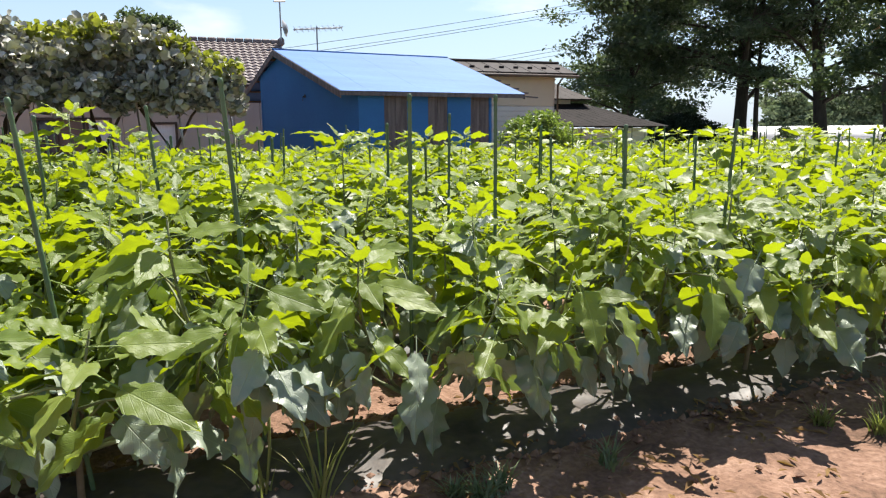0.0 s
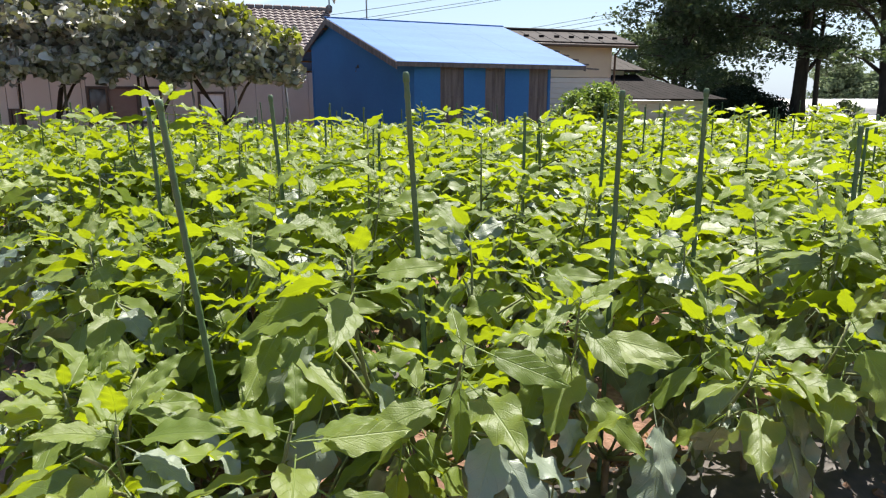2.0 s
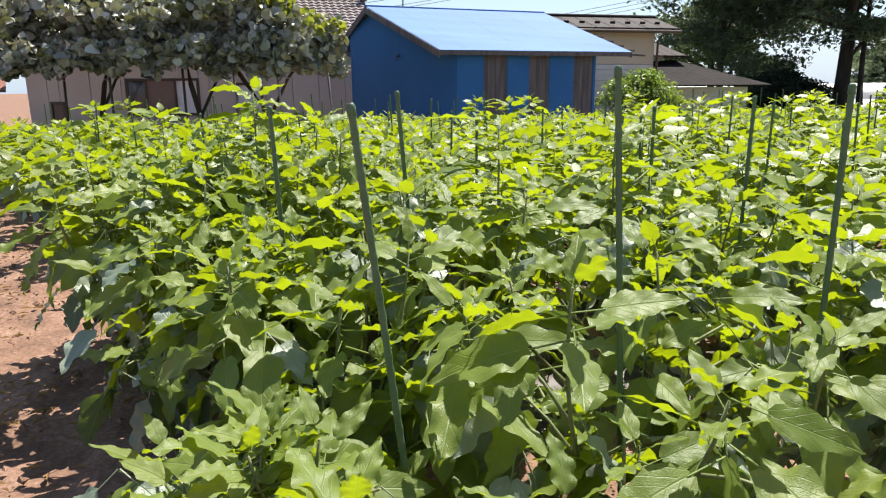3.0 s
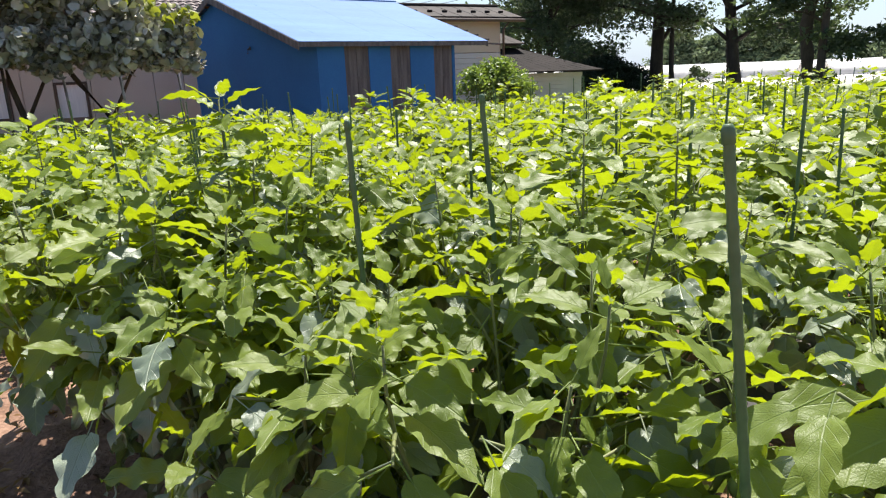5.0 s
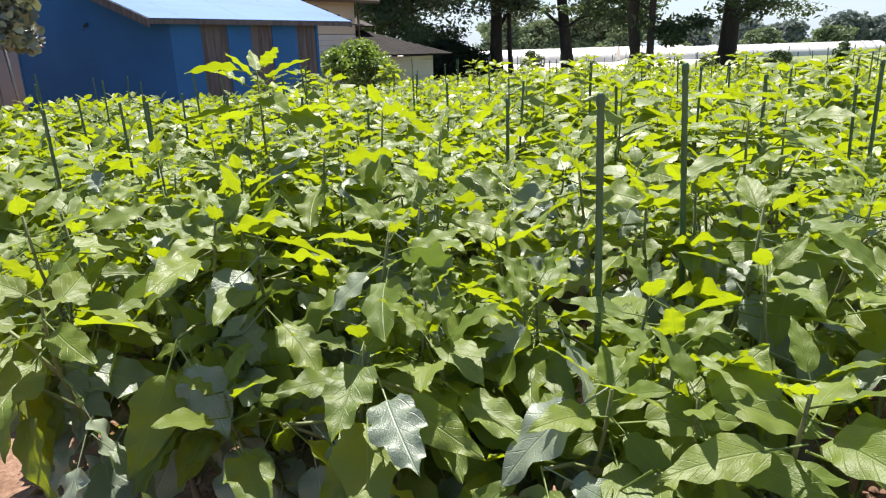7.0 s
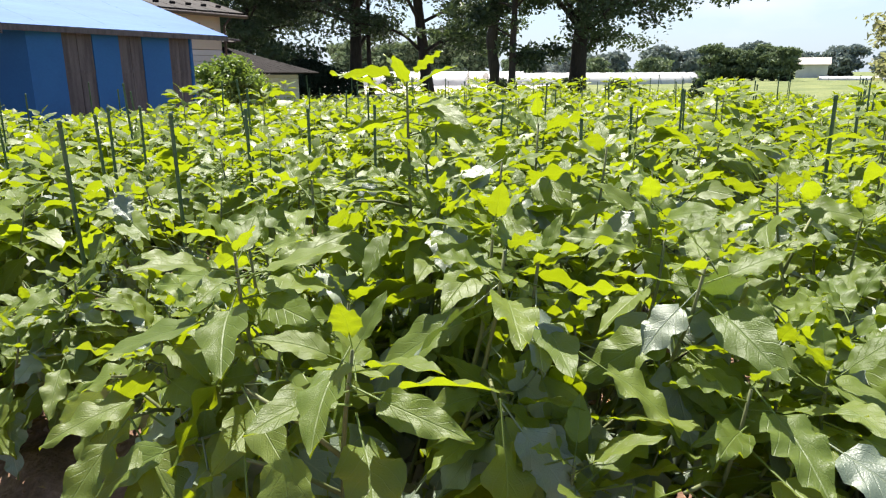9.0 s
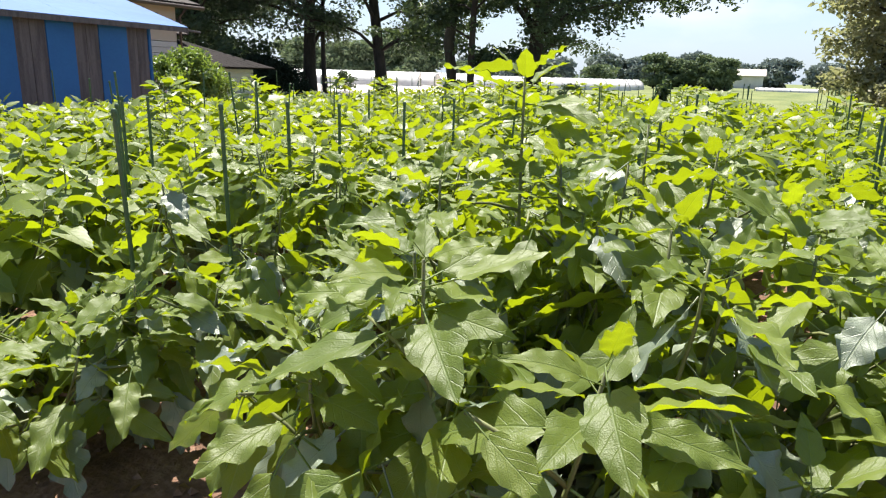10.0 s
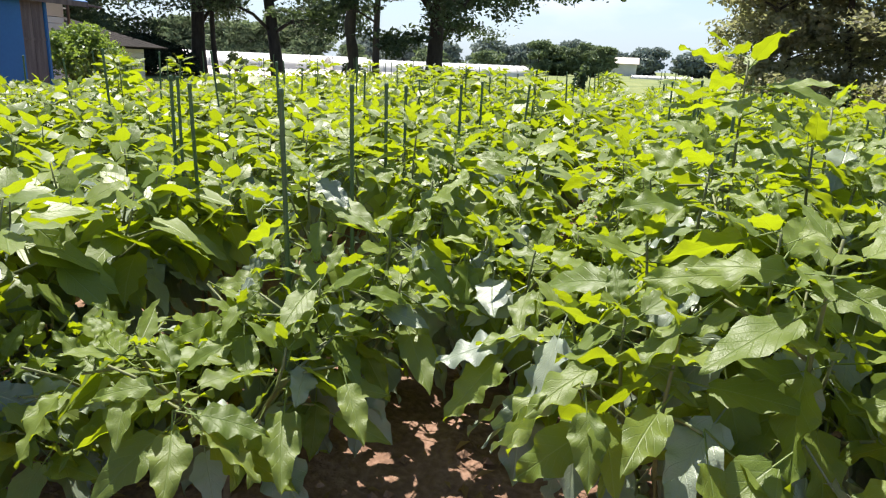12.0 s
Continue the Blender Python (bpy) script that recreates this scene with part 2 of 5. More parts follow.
def pydata(name, verts, faces, materials, parent=None, uv=None, smooth=True, slots=None):
    me = bpy.data.meshes.new(name)
    me.from_pydata(verts, [], faces)
    for mt in materials if isinstance(materials, (list, tuple)) else [materials]:
        me.materials.append(mt)
    if smooth:
        me.polygons.foreach_set("use_smooth", [True] * len(me.polygons))
    if slots is not None:
        me.polygons.foreach_set("material_index", slots)
    if uv is not None:
        layer = me.uv_layers.new(name="uv")
        idx = np.empty(len(me.loops), dtype=np.int32)
        me.loops.foreach_get("vertex_index", idx)
        layer.data.foreach_set("uv", np.asarray(uv, dtype=np.float32)[idx].ravel())
    me.update()
    ob = new(name, me)
    ob.parent = parent
    return ob


# the yard's axes (shed, houses, trees, meadow) laid onto the field's axes
YARD = Matrix.Translation((-0.395, 0.273, 0)) @ Matrix.Rotation(radians(0.6), 4, "Z") @ Matrix.Diagonal((1.203, 1.203, 1.17, 1))
# what lies beyond the yard, turned a little about the field's corner
BEYOND = Matrix.Translation((-2.5, 1.5, 0)) @ Matrix.Rotation(radians(5.6), 4, "Z") @ Matrix.Translation((2.5, -1.5, 0)) @ YARD
FIELD = Matrix.Identity(4)


def thing(name, m, label, category, group="", kind="", site=YARD):
    e = new(name)
    e.empty_display_size = 0.1
    e.matrix_world = site @ m
    return tagged(e, label, category, group, kind)


def box(bm, lo, hi, bevel=0.0, m=None):
    """A box from corner to corner, with edges rounded by bevel."""
    lo, hi = Vector(lo), Vector(hi)
    r = bmesh.ops.create_cube(bm, size=1.0, matrix=Matrix.Translation((lo + hi) / 2) @ Matrix.Diagonal((*(hi - lo), 1)))
    vs = r["verts"]
    if bevel:
        es = list({e for v in vs for e in v.link_edges})
        b = bmesh.ops.bevel(bm, geom=es, offset=bevel, segments=1, affect="EDGES", profile=0.5)
        vs = list({v for f in b["faces"] for v in f.verts} | {v for v in vs if v.is_valid})
    if m is not None:
        bmesh.ops.transform(bm, matrix=m, verts=vs)
    return vs


def slab(bm, corners, thick, down=True):
    """A plate with four corners in order and a thickness along its normal."""
    c = [Vector(p) for p in corners]
    n = (c[1] - c[0]).cross(c[3] - c[0]).normalized() * thick
    if (n.z > 0) == down:
        n = -n
    a = [bm.verts.new(p) for p in c]
    b = [bm.verts.new(p + n) for p in c]
    bm.faces.new(a)
    bm.faces.new(b[::-1])
    for i in range(4):
        bm.faces.new((a[i], b[i], b[(i + 1) % 4], a[(i + 1) % 4]))
    bmesh.ops.recalc_face_normals(bm, faces=bm.faces[:])


def tube(bm, pts, radii, sides=7, cap=True):
    """A tapering tube through points."""
    rings = []
    pts = [Vector(p) for p in pts]
    for i, p in enumerate(pts):
        d = (pts[min(i + 1, len(pts) - 1)] - pts[max(i - 1, 0)]).normalized()
        u = d.orthogonal().normalized() if abs(d.z) < 0.9 else d.cross(Vector((0, 1, 0))).normalized()
        w = d.cross(u)
        r = radii[i] if isinstance(radii, (list, tuple)) else radii
        rings.append([bm.verts.new(p + (u * math.cos(a) + w * math.sin(a)) * r) for a in (2 * math.pi * k / sides for k in range(sides))])
    for a, b in zip(rings, rings[1:]):
        for k in range(sides):
            bm.faces.new((a[k], a[(k + 1) % sides], b[(k + 1) % sides], b[k]))
    if cap:
        bm.faces.new(rings[0][::-1])
        bm.faces.new(rings[-1])
    return bm
# ---- ground ----


def graded(lo, hi, fine_lo, fine_hi, step):
    inner = np.arange(fine_lo, fine_hi + step / 2, step)
    k = np.array([0.15, 0.4, 0.9, 1.8, 3.2, 6, 11, 20, 35, 60, 110, 200, 380, 700])
    left, right = fine_lo - k[::-1] * 2, fine_hi + k * 2
    return np.concatenate([left[left > lo], inner, right[right < hi]])


def ground_z(x, y):
    """Height of the soil: clods and furrows near the path, flat beyond."""
    if not (-5.5 < x < 6 and -4.5 < y < 6):
        return 0.0
    p = Vector((x, y, 0))
    z = 0.030 * noise.noise(p * 1.3) + 0.022 * noise.noise(p * 4.1) + 0.016 * noise.noise(p * 9.7)
    for row_y, row_x, _ in ROWS[:6]:
        z += 0.05 * math.exp(-((y - row_y - SKEW * x) / 0.3) ** 2) if x > row_x - 0.5 else 0.0
    return z


def make_ground():
    xs, ys = graded(-900, 900, -5.0, 5.0, 0.06), graded(-900, 900, -4.0, 5.5, 0.06)
    gx, gy = np.meshgrid(xs, ys)
    verts = [(x, y, ground_z(x, y)) for x, y in zip(gx.ravel(), gy.ravel())]
    w = len(xs)
    faces = [(j * w + i, j * w + i + 1, (j + 1) * w + i + 1, (j + 1) * w + i) for j in range(len(ys) - 1) for i in range(w - 1)]
    tagged(pydata("ground", verts, faces, GROUND), "reddish bare soil turning to green meadow far off", "ground", kind="structure")


# rows of the crop: y where x is nought, where the row begins, where it ends; all run slightly askew
ROWS = [(0.24, -0.60, 15.5), (1.60, -1.20, 15.8), (2.95, -1.42, 16.0), (4.30, -1.22, 16.2), (5.70, -2.30, 16.4), (7.10, -2.95, 16.4), (8.50, -3.50, 16.2), (9.90, -4.10, 16.0), (11.30, -4.70, 15.6), (12.70, -5.20, 2.0)]
SKEW = 0.06
make_ground()


def make_mulch(row_y, x0, x1):
    """A strip of dark film laid along a row, creased and lapped by soil at its edges."""
    n, k = int((x1 - x0) / 0.05), 14
    verts = []
    for i in range(n + 1):
        x = x0 + (x1 - x0) * i / n
        for j in range(k + 1):
            v = 2 * j / k - 1
            y = row_y + SKEW * x - 0.06 + v * (0.30 + 0.035 * noise.noise(Vector((x * 2.1, v * 3, row_y))))
            crease = 0.008 * noise.noise(Vector((x * 11, y * 5, 2.0))) + 0.006 * noise.noise(Vector((x * 3, y * 19, 7.0)))
            verts.append((x, y, ground_z(x, y) + 0.016 * (1 - v ** 8) - 0.02 * v ** 8 + crease))
    faces = [(i * (k + 1) + j, (i + 1) * (k + 1) + j, (i + 1) * (k + 1) + j + 1, i * (k + 1) + j + 1) for i in range(n) for j in range(k)]
    e = thing("mulch_film", FIELD, "dusty dark grey plastic mulch film under the row", "mulch film", "strips of mulch film", site=FIELD)
    pydata("sheet", verts, faces, MULCH, e)
    rng = random.Random(int(row_y * 100))
    vs, fs = [], []
    for i in range(900):
        x = rng.uniform(x0, x1)
        y = row_y + SKEW * x - 0.06 + rng.choice((-1, 1)) * rng.gauss(0.29, 0.05)
        s = 0.006 + 0.022 * rng.random() ** 2
        o, z = len(vs), ground_z(x, y) + 0.012
        for dx, dy, dz in ((1, 0, 0), (0, 1, 0), (-1, 0.2, 0), (-0.1, -1, 0), (0.2, 0.1, 0.7), (-0.1, 0, -0.8)):
            k = s * rng.uniform(0.7, 1.3)
            vs.append((x + dx * k, y + dy * k, z + dz * k))
        fs += [(o, o + 1, o + 4), (o + 1, o + 2, o + 4), (o + 2, o + 3, o + 4), (o + 3, o, o + 4), (o + 1, o, o + 5), (o + 2, o + 1, o + 5), (o + 3, o + 2, o + 5), (o, o + 3, o + 5)]
    pydata("soil_crumb", vs, fs, GROUND, e, smooth=False)["kind"] = "stuff"


for row, start in ((0, -0.75), (1, -0.9), (2, -0.9)):
    make_mulch(ROWS[row][0], start, 5.6)

# ---- eggplants ----


def leaf_blade(length, width, stations, cols, rng, lobes=0.15, droop=0.25, fold=0.2):
    """A leaf along +y from the origin, facing +z: oval with shallow rounded lobes, wavy, folded along its rib. Returns verts, faces, uv."""
    vs, uv, fs = [], [], []
    p1, p2 = rng.uniform(0, 6.28), rng.uniform(0, 6.28)
    twist = rng.uniform(-0.3, 0.3)
    n_lobes = rng.uniform(2.3, 3.2)
    bend = rng.uniform(-0.10, 0.10)
    curl = rng.uniform(0.05, 0.13)
    for i in range(stations):
        t = i / (stations - 1)
        base = math.sin(math.pi * min(1.0, 0.03 + 0.97 * t ** 0.74)) ** 0.80 * (1.08 - 0.34 * t)
        for j in range(cols):
            s = 2 * j / (cols - 1) - 1
            ph = n_lobes * 6.283 * t ** 0.85 + (0.9 if s > 0 else 0.0) + p1
            lobe = 1.0 + lobes * abs(s) ** 2 * (math.sin(ph) + 0.35 * math.sin(2.3 * ph + p2)) * min(1.0, 6 * (1 - t))
            w = base * width / 2
            x = s * w * lobe
            y = length * (t - 0.045 * abs(s) * (1 - 3 * t) * (t < 0.34))
            edge = abs(s) ** 2.2
            wav = edge * width * curl * math.sin(ph * 1.2 + (p2 if s > 0 else 0))
            rumple = width * 0.02 * math.sin(t * 24 - abs(s) * 7 + p1) * (1 if 0.2 < abs(s) < 0.8 else 0)
            z = -droop * length * t ** 1.7 + fold * abs(x) * (1 - 0.5 * abs(s)) + wav + rumple + twist * x * t
            vs.append((x + bend * length * t * t, y, z))
            uv.append((0.5 + s * 0.5 * min(1, base * lobe + 0.05), t))
    for i in range(stations - 1):
        for j in range(cols - 1):
            a = i * cols + j
            fs.append((a, a + 1, a + cols + 1, a + cols))
    return vs, fs, uv


def leaf_mesh(name, material, rng, ratio, stations=17, cols=7, **kw):
    vs, fs, uv = leaf_blade(1.0, ratio, stations, cols, rng, **kw)
    # the stalk, a thin three-sided prism from the origin backwards
    k = len(vs)
    for y, r in ((-0.42, 0.014), (0.06, 0.012)):
        for a in (0.5, 2.6, 4.7):
            vs.append((r * math.cos(a), y, r * math.sin(a) - 0.012 + (0.06 * (y < 0))))
            uv.append((0.5, 0.5))
    fs += [(k, k + 1, k + 4, k + 3), (k + 1, k + 2, k + 5, k + 4), (k + 2, k, k + 3, k + 5)]
    ob = pydata(name, vs, fs, material, uv=uv)
    me = ob.data
    bpy.data.objects.remove(ob)
    return me


def frame_of(pos, axis, roll, size):
    """A leaf's pose: +y along axis, +z as near upwards as can be, rolled about the axis."""
    y = Vector(axis).normalized()
    x = y.cross(Vector((0, 0, 1)))
    x = x.normalized() if x.length > 1e-3 else Vector((1, 0, 0))
    z = x.cross(y)
    m = Matrix((x, y, z)).transposed().to_4x4()
    return Matrix.Translation(pos) @ m @ Matrix.Rotation(roll, 4, "Y") @ Matrix.Diagonal((size, size, size, 1))


def plant_layout(rng, height, spread, shoot=0.0, skirt=1.0, big=1.0):
    """Stem lines and leaf poses of one eggplant, rooted at the origin."""
    lines, leaves = [], []
    fork = rng.uniform(0.18, 0.26)
    lean = Vector((rng.uniform(-0.04, 0.04), rng.uniform(-0.04, 0.04), fork))
    lines.append(([Vector((0, 0, -0.05)), lean * 0.5, lean], [0.015, 0.013, 0.012], "woody"))
    n = rng.randint(6, 7)
    turn = rng.uniform(0, 6.28)
    for b in range(n):
        a = turn + b * 2 * math.pi / n + rng.uniform(-0.3, 0.3)
        out = spread * rng.uniform(0.55, 1.0)
        top = height * rng.uniform(0.82, 1.0) - (0.18 if out > spread * 0.85 else 0.0)
        if shoot and b == 0:
            top, out = shoot, spread * 0.08
        pts = []
        for k in range(8):
            t = k / 7
            r = out * (1 - (1 - t) ** 1.8)
            pts.append(lean + Vector((math.cos(a + 0.3 * t) * r, math.sin(a + 0.3 * t) * r, (top - fork) * t ** 1.15)))
        lines.append((pts, [0.010 - 0.0009 * k for k in range(8)], "stem"))
        spots = [(pts[k].lerp(pts[k + 1], 0.4), k + 0.4, a) for k in range(2, 7)] + [(pts[7], 7.0, a)]
        # short side shoots
        for k in (2, 3, 4, 5):
            sa = a + rng.choice((-1, 1)) * rng.uniform(0.7, 1.5)
            e = pts[k] + Vector((math.cos(sa) * 0.19, math.sin(sa) * 0.19, rng.uniform(0.02, 0.18)))
            lines.append(([pts[k], pts[k].lerp(e, 0.5) + Vector((0, 0, 0.012)), e], [0.006, 0.005, 0.004], "stem"))
            spots += [(pts[k].lerp(e, 0.6), k + 0.5, sa), (e, k + 1.5, sa), (e, k + 2, sa + rng.uniform(1.2, 2.4))]
        phase = rng.uniform(0, 6.28)
        for i, (p, level, sa) in enumerate(spots):
            h = p.z / height
            az = sa + math.sin(phase + i * 2.4) * 2.0
            if h > 0.93 and level > 5.5:
                continue
            el = -1.50 + 1.40 * h + rng.uniform(-0.32, 0.32)
            size = rng.uniform(0.165, 0.242) * (1.0 if h < 0.75 else 0.86)
            leaves.append((p, az, el, size, rng.uniform(-0.8, 0.8), "old" if h < 0.58 or rng.random() < 0.25 else "young"))
        if shoot and b == 0:
            for i in range(10):
                p = pts[5].lerp(pts[7], i / 9)
                leaves.append((p, i * 2.4, rng.uniform(-0.1, 0.5), rng.uniform(0.14, 0.22), rng.uniform(-0.4, 0.4), "young"))
        # rosette of young leaves at the tip
        for i in range(9):
            az = phase + i * 2.4
            size = (0.095 + 0.0175 * i) * rng.uniform(0.85, 1.15)
            leaves.append((pts[7] - Vector((0, 0, 0.017 * i)), az, 0.95 - 0.15 * i + rng.uniform(-0.2, 0.2), size, rng.uniform(-0.6, 0.6), "young"))
    out = []
    for p, az, el, size, roll, kind in leaves:
        size *= big
        axis = Vector((math.cos(az) * math.cos(el), math.sin(az) * math.cos(el), math.sin(el)))
        base = p + axis * size * 0.42
        if base.z - size * max(0, -axis.z) * 1.1 < 0.07 or (base.z < 0.45 and rng.random() > skirt):
            continue
        out.append((frame_of(base, axis, roll, size), kind))
    return lines, out


RNG = random.Random(7)
OLD_MESHES = [leaf_mesh("leaf", EGG_LEAF, RNG, RNG.uniform(0.56, 0.70), droop=RNG.uniform(0.1, 0.45), fold=RNG.uniform(0.0, 0.35)) for _ in range(12)]
YOUNG_MESHES = [leaf_mesh("young_leaf", EGG_YOUNG, RNG, RNG.uniform(0.42, 0.56), lobes=0.08, droop=RNG.uniform(0.05, 0.35), fold=RNG.uniform(0.15, 0.5)) for _ in range(8)]
DRY_MESHES = [leaf_mesh("dry_leaf", EGG_DRY, RNG, 0.45, droop=0.5, fold=0.6) for _ in range(2)]
LOW_BLADES = [(k, leaf_blade(1.0, RNG.uniform(0.48, 0.64), 8, 3, RNG, droop=RNG.uniform(0.1, 0.4), fold=RNG.uniform(0.1, 0.35))) for k in ("old", "old", "old", "young", "young")]


def stems(parent, lines, apart):
    """The woody foot, the branches and the twigs; apart: each branch is a part of its own."""
    bm = bmesh.new()
    tube(bm, lines[0][0], lines[0][1], 7)
    part("trunk", bm, WOODY, parent, "woody brown lower stem", True)
    twigs = bmesh.new()
    for pts, radii, k in lines[1:]:
        if apart and len(pts) > 3:
            bm = bmesh.new()
            tube(bm, pts, radii, 6)
            part("branch", bm, STEM, parent, "", True)
        else:
            tube(twigs, pts, radii, 5)
    part("twig", twigs, STEM, parent, "", True)["kind"] = "stuff"


PLANT_LABEL = "leafy green eggplant plant with lobed leaves in row"


def near_plant(x, y, rng, height, spread, shoot=0.0, skirt=1.0):
    e = thing("eggplant", pose(x, y, 0), PLANT_LABEL if not shoot else "tall eggplant plant with a long leafy shoot above the row", "plant", "eggplants in rows", site=FIELD)
    lines, leaves = plant_layout(rng, height, spread, shoot, skirt, 1.0)
    stems(e, lines, True)
    for pts, radii, k in lines[1:]:
        if len(pts) > 3 and rng.random() < 0.4:
            p = pts[5]
            q = p + Vector((rng.uniform(-0.03, 0.03), rng.uniform(-0.05, 0.0), -0.05))
            r = rng.uniform(0.010, 0.021)
            bm = bmesh.new()
            tube(bm, [p, p.lerp(q, 0.6) + Vector((0, -0.006, 0.008)), q, q - Vector((0, 0, r * 0.5))], [0.003, 0.003, 0.004, r * 0.8], 7)
            tube(bm, [q - Vector((0, 0, r * f)) for f in (0.45, 1.0, 1.9, 2.6, 3.0)], [r * 0.55, r * 0.95, r, r * 0.7, r * 0.2], 8)
            part("fruit", bm, FRUIT, e, "small pale green young fruit", True)
    for m, kind in leaves:
        me = rng.choice(OLD_MESHES if kind == "old" else YOUNG_MESHES)
        name = "leaf"
        if kind == "old" and m.translation.z < 0.5 and rng.random() < 0.001:
            me, name = rng.choice(DRY_MESHES), "dry_leaf"
        ob = new(name, me)
        ob.parent = e
        ob.matrix_local = m
    return e


def far_plant(rng, height, spread, shoot=0.0):
    e = thing("eggplant", pose(0, 0, -50), PLANT_LABEL, "plant", "eggplants in rows", site=FIELD)
    lines, leaves = plant_layout(rng, height, spread, shoot, 1.0, 1.12)
    stems(e, lines, False)
    vs, fs, uvs, slots = [], [], [], []
    for m, kind in leaves:
        k, (lv, lf, lu) = rng.choice([b for b in LOW_BLADES if b[0] == kind])
        o = len(vs)
        vs += [tuple(m @ Vector(v)) for v in lv]
        fs += [tuple(i + o for i in f) for f in lf]
        uvs += lu
        slots += [0 if kind == "old" else 1] * len(lf)
    f = pydata("foliage", vs, fs, [EGG_LEAF, EGG_YOUNG], e, uvs, True, slots)
    f["kind"] = "stuff"
    return e


def plant_field():
    rng = random.Random(21)
    protos = [far_plant(random.Random(100 + i), rng.uniform(0.90, 1.04), rng.uniform(0.52, 0.62), 1.28 if i == 3 else 0.0) for i in range(8)]
    used = set()
    # the outermost plants of the rows: x, y, height, spread, shoot, how full the foot is
    ends = [(-0.92, 0.46, 0.74, 0.32, 0, 0.8), (-0.72, 0.98, 1.06, 0.40, 0, 0.8), (-1.06, 1.46, 0.94, 0.36, 0, 0.5), (-1.25, 2.00, 0.98, 0.40, 0, 0.4), (-0.55, 3.55, 0.80, 0.42, 0, 1), (0.10, 3.62, 0.86, 0.42, 0, 1),
            (-0.52, 1.62, 1.16, 0.44, 0, 1), (-1.46, 2.60, 1.20, 0.46, 0, 0.4), (-1.56, 3.00, 1.04, 0.40, 0, 0.35), (-0.86, 2.92, 1.34, 0.52, 1.47, 0.7), (-0.44, 2.72, 1.26, 0.50, 0, 1),
            (-1.00, 2.40, 1.30, 0.50, 0, 1), (-1.68, 4.36, 0.62, 0.36, 0, 0.9), (-1.22, 4.24, 0.82, 0.40, 0, 0.7), (-1.72, 4.92, 0.50, 0.26, 0, 0.9)]
    for i, (x, y, h, w, sh, skirt) in enumerate(ends):
        near_plant(x, y, random.Random(300 + i), h, w, sh, skirt)
    shoots = {(1, 0): 1.32, (1, 1): 1.28}
    firsts = {1: 0.04, 2: -0.25, 3: -0.64}
    for r, (y, x0, x1) in enumerate(ROWS):
        x, i = firsts.get(r, x0), 0
        while x < x1:
            near = (r == 0 and x < 3.2) or (r == 1 and x < 1.6) or (r == 2 and x < 1.0) or (r == 3 and x < 0.6)
            py = y + SKEW * x + rng.uniform(-0.06, 0.06)
            h = rng.uniform(1.0, 1.16) - (0.14 if i == 0 and r == 0 else 0.0)
            if near:
                near_plant(x, py, random.Random(1000 + 40 * r + i), h, rng.uniform(0.48, 0.56), shoots.get((r, i), 0.0), 0.38 if r == 0 else 0.8)
            else:
                k = rng.randrange(len(protos))
                m = pose(x, py, 0, 0, 0, rng.uniform(0, 360))
                if k not in used:
                    used.add(k)
                    protos[k].matrix_world = m
                else:
                    copy_thing(protos[k], m)
            x += rng.uniform(0.60, 0.66) if near else rng.uniform(0.58, 0.72)
            i += 1
    for k in range(len(protos)):
        if k not in used:
            protos[k].matrix_world = pose(16.6 + 0.5 * k, 4.0, 0)


plant_field()

# ---- stakes ----


def stake_proto():
    e = thing("garden_stake", pose(0, 0, 0), "thin green plastic-coated garden stake among eggplants", "stake", "garden stakes", site=FIELD)
    bm = bmesh.new()
    pts, radii = [], []
    z = -0.25
    while z < 0.985:
        pts += [(0, 0, z), (0, 0, z + 0.012), (0, 0, z + 0.020)]
        radii += [0.0085, 0.0085, 0.0100]
        z += 0.032
    tube(bm, pts, radii, 8)
    part("shaft", bm, STAKE, e, "", True)
    bm = bmesh.new()
    tube(bm, [(0, 0, 0.98), (0, 0, 0.995), (0, 0, 1.0)], [0.0105, 0.0105, 0.007], 8)
    part("cap", bm, STAKE_CAP, e, "faded green end cap", True)
    return e


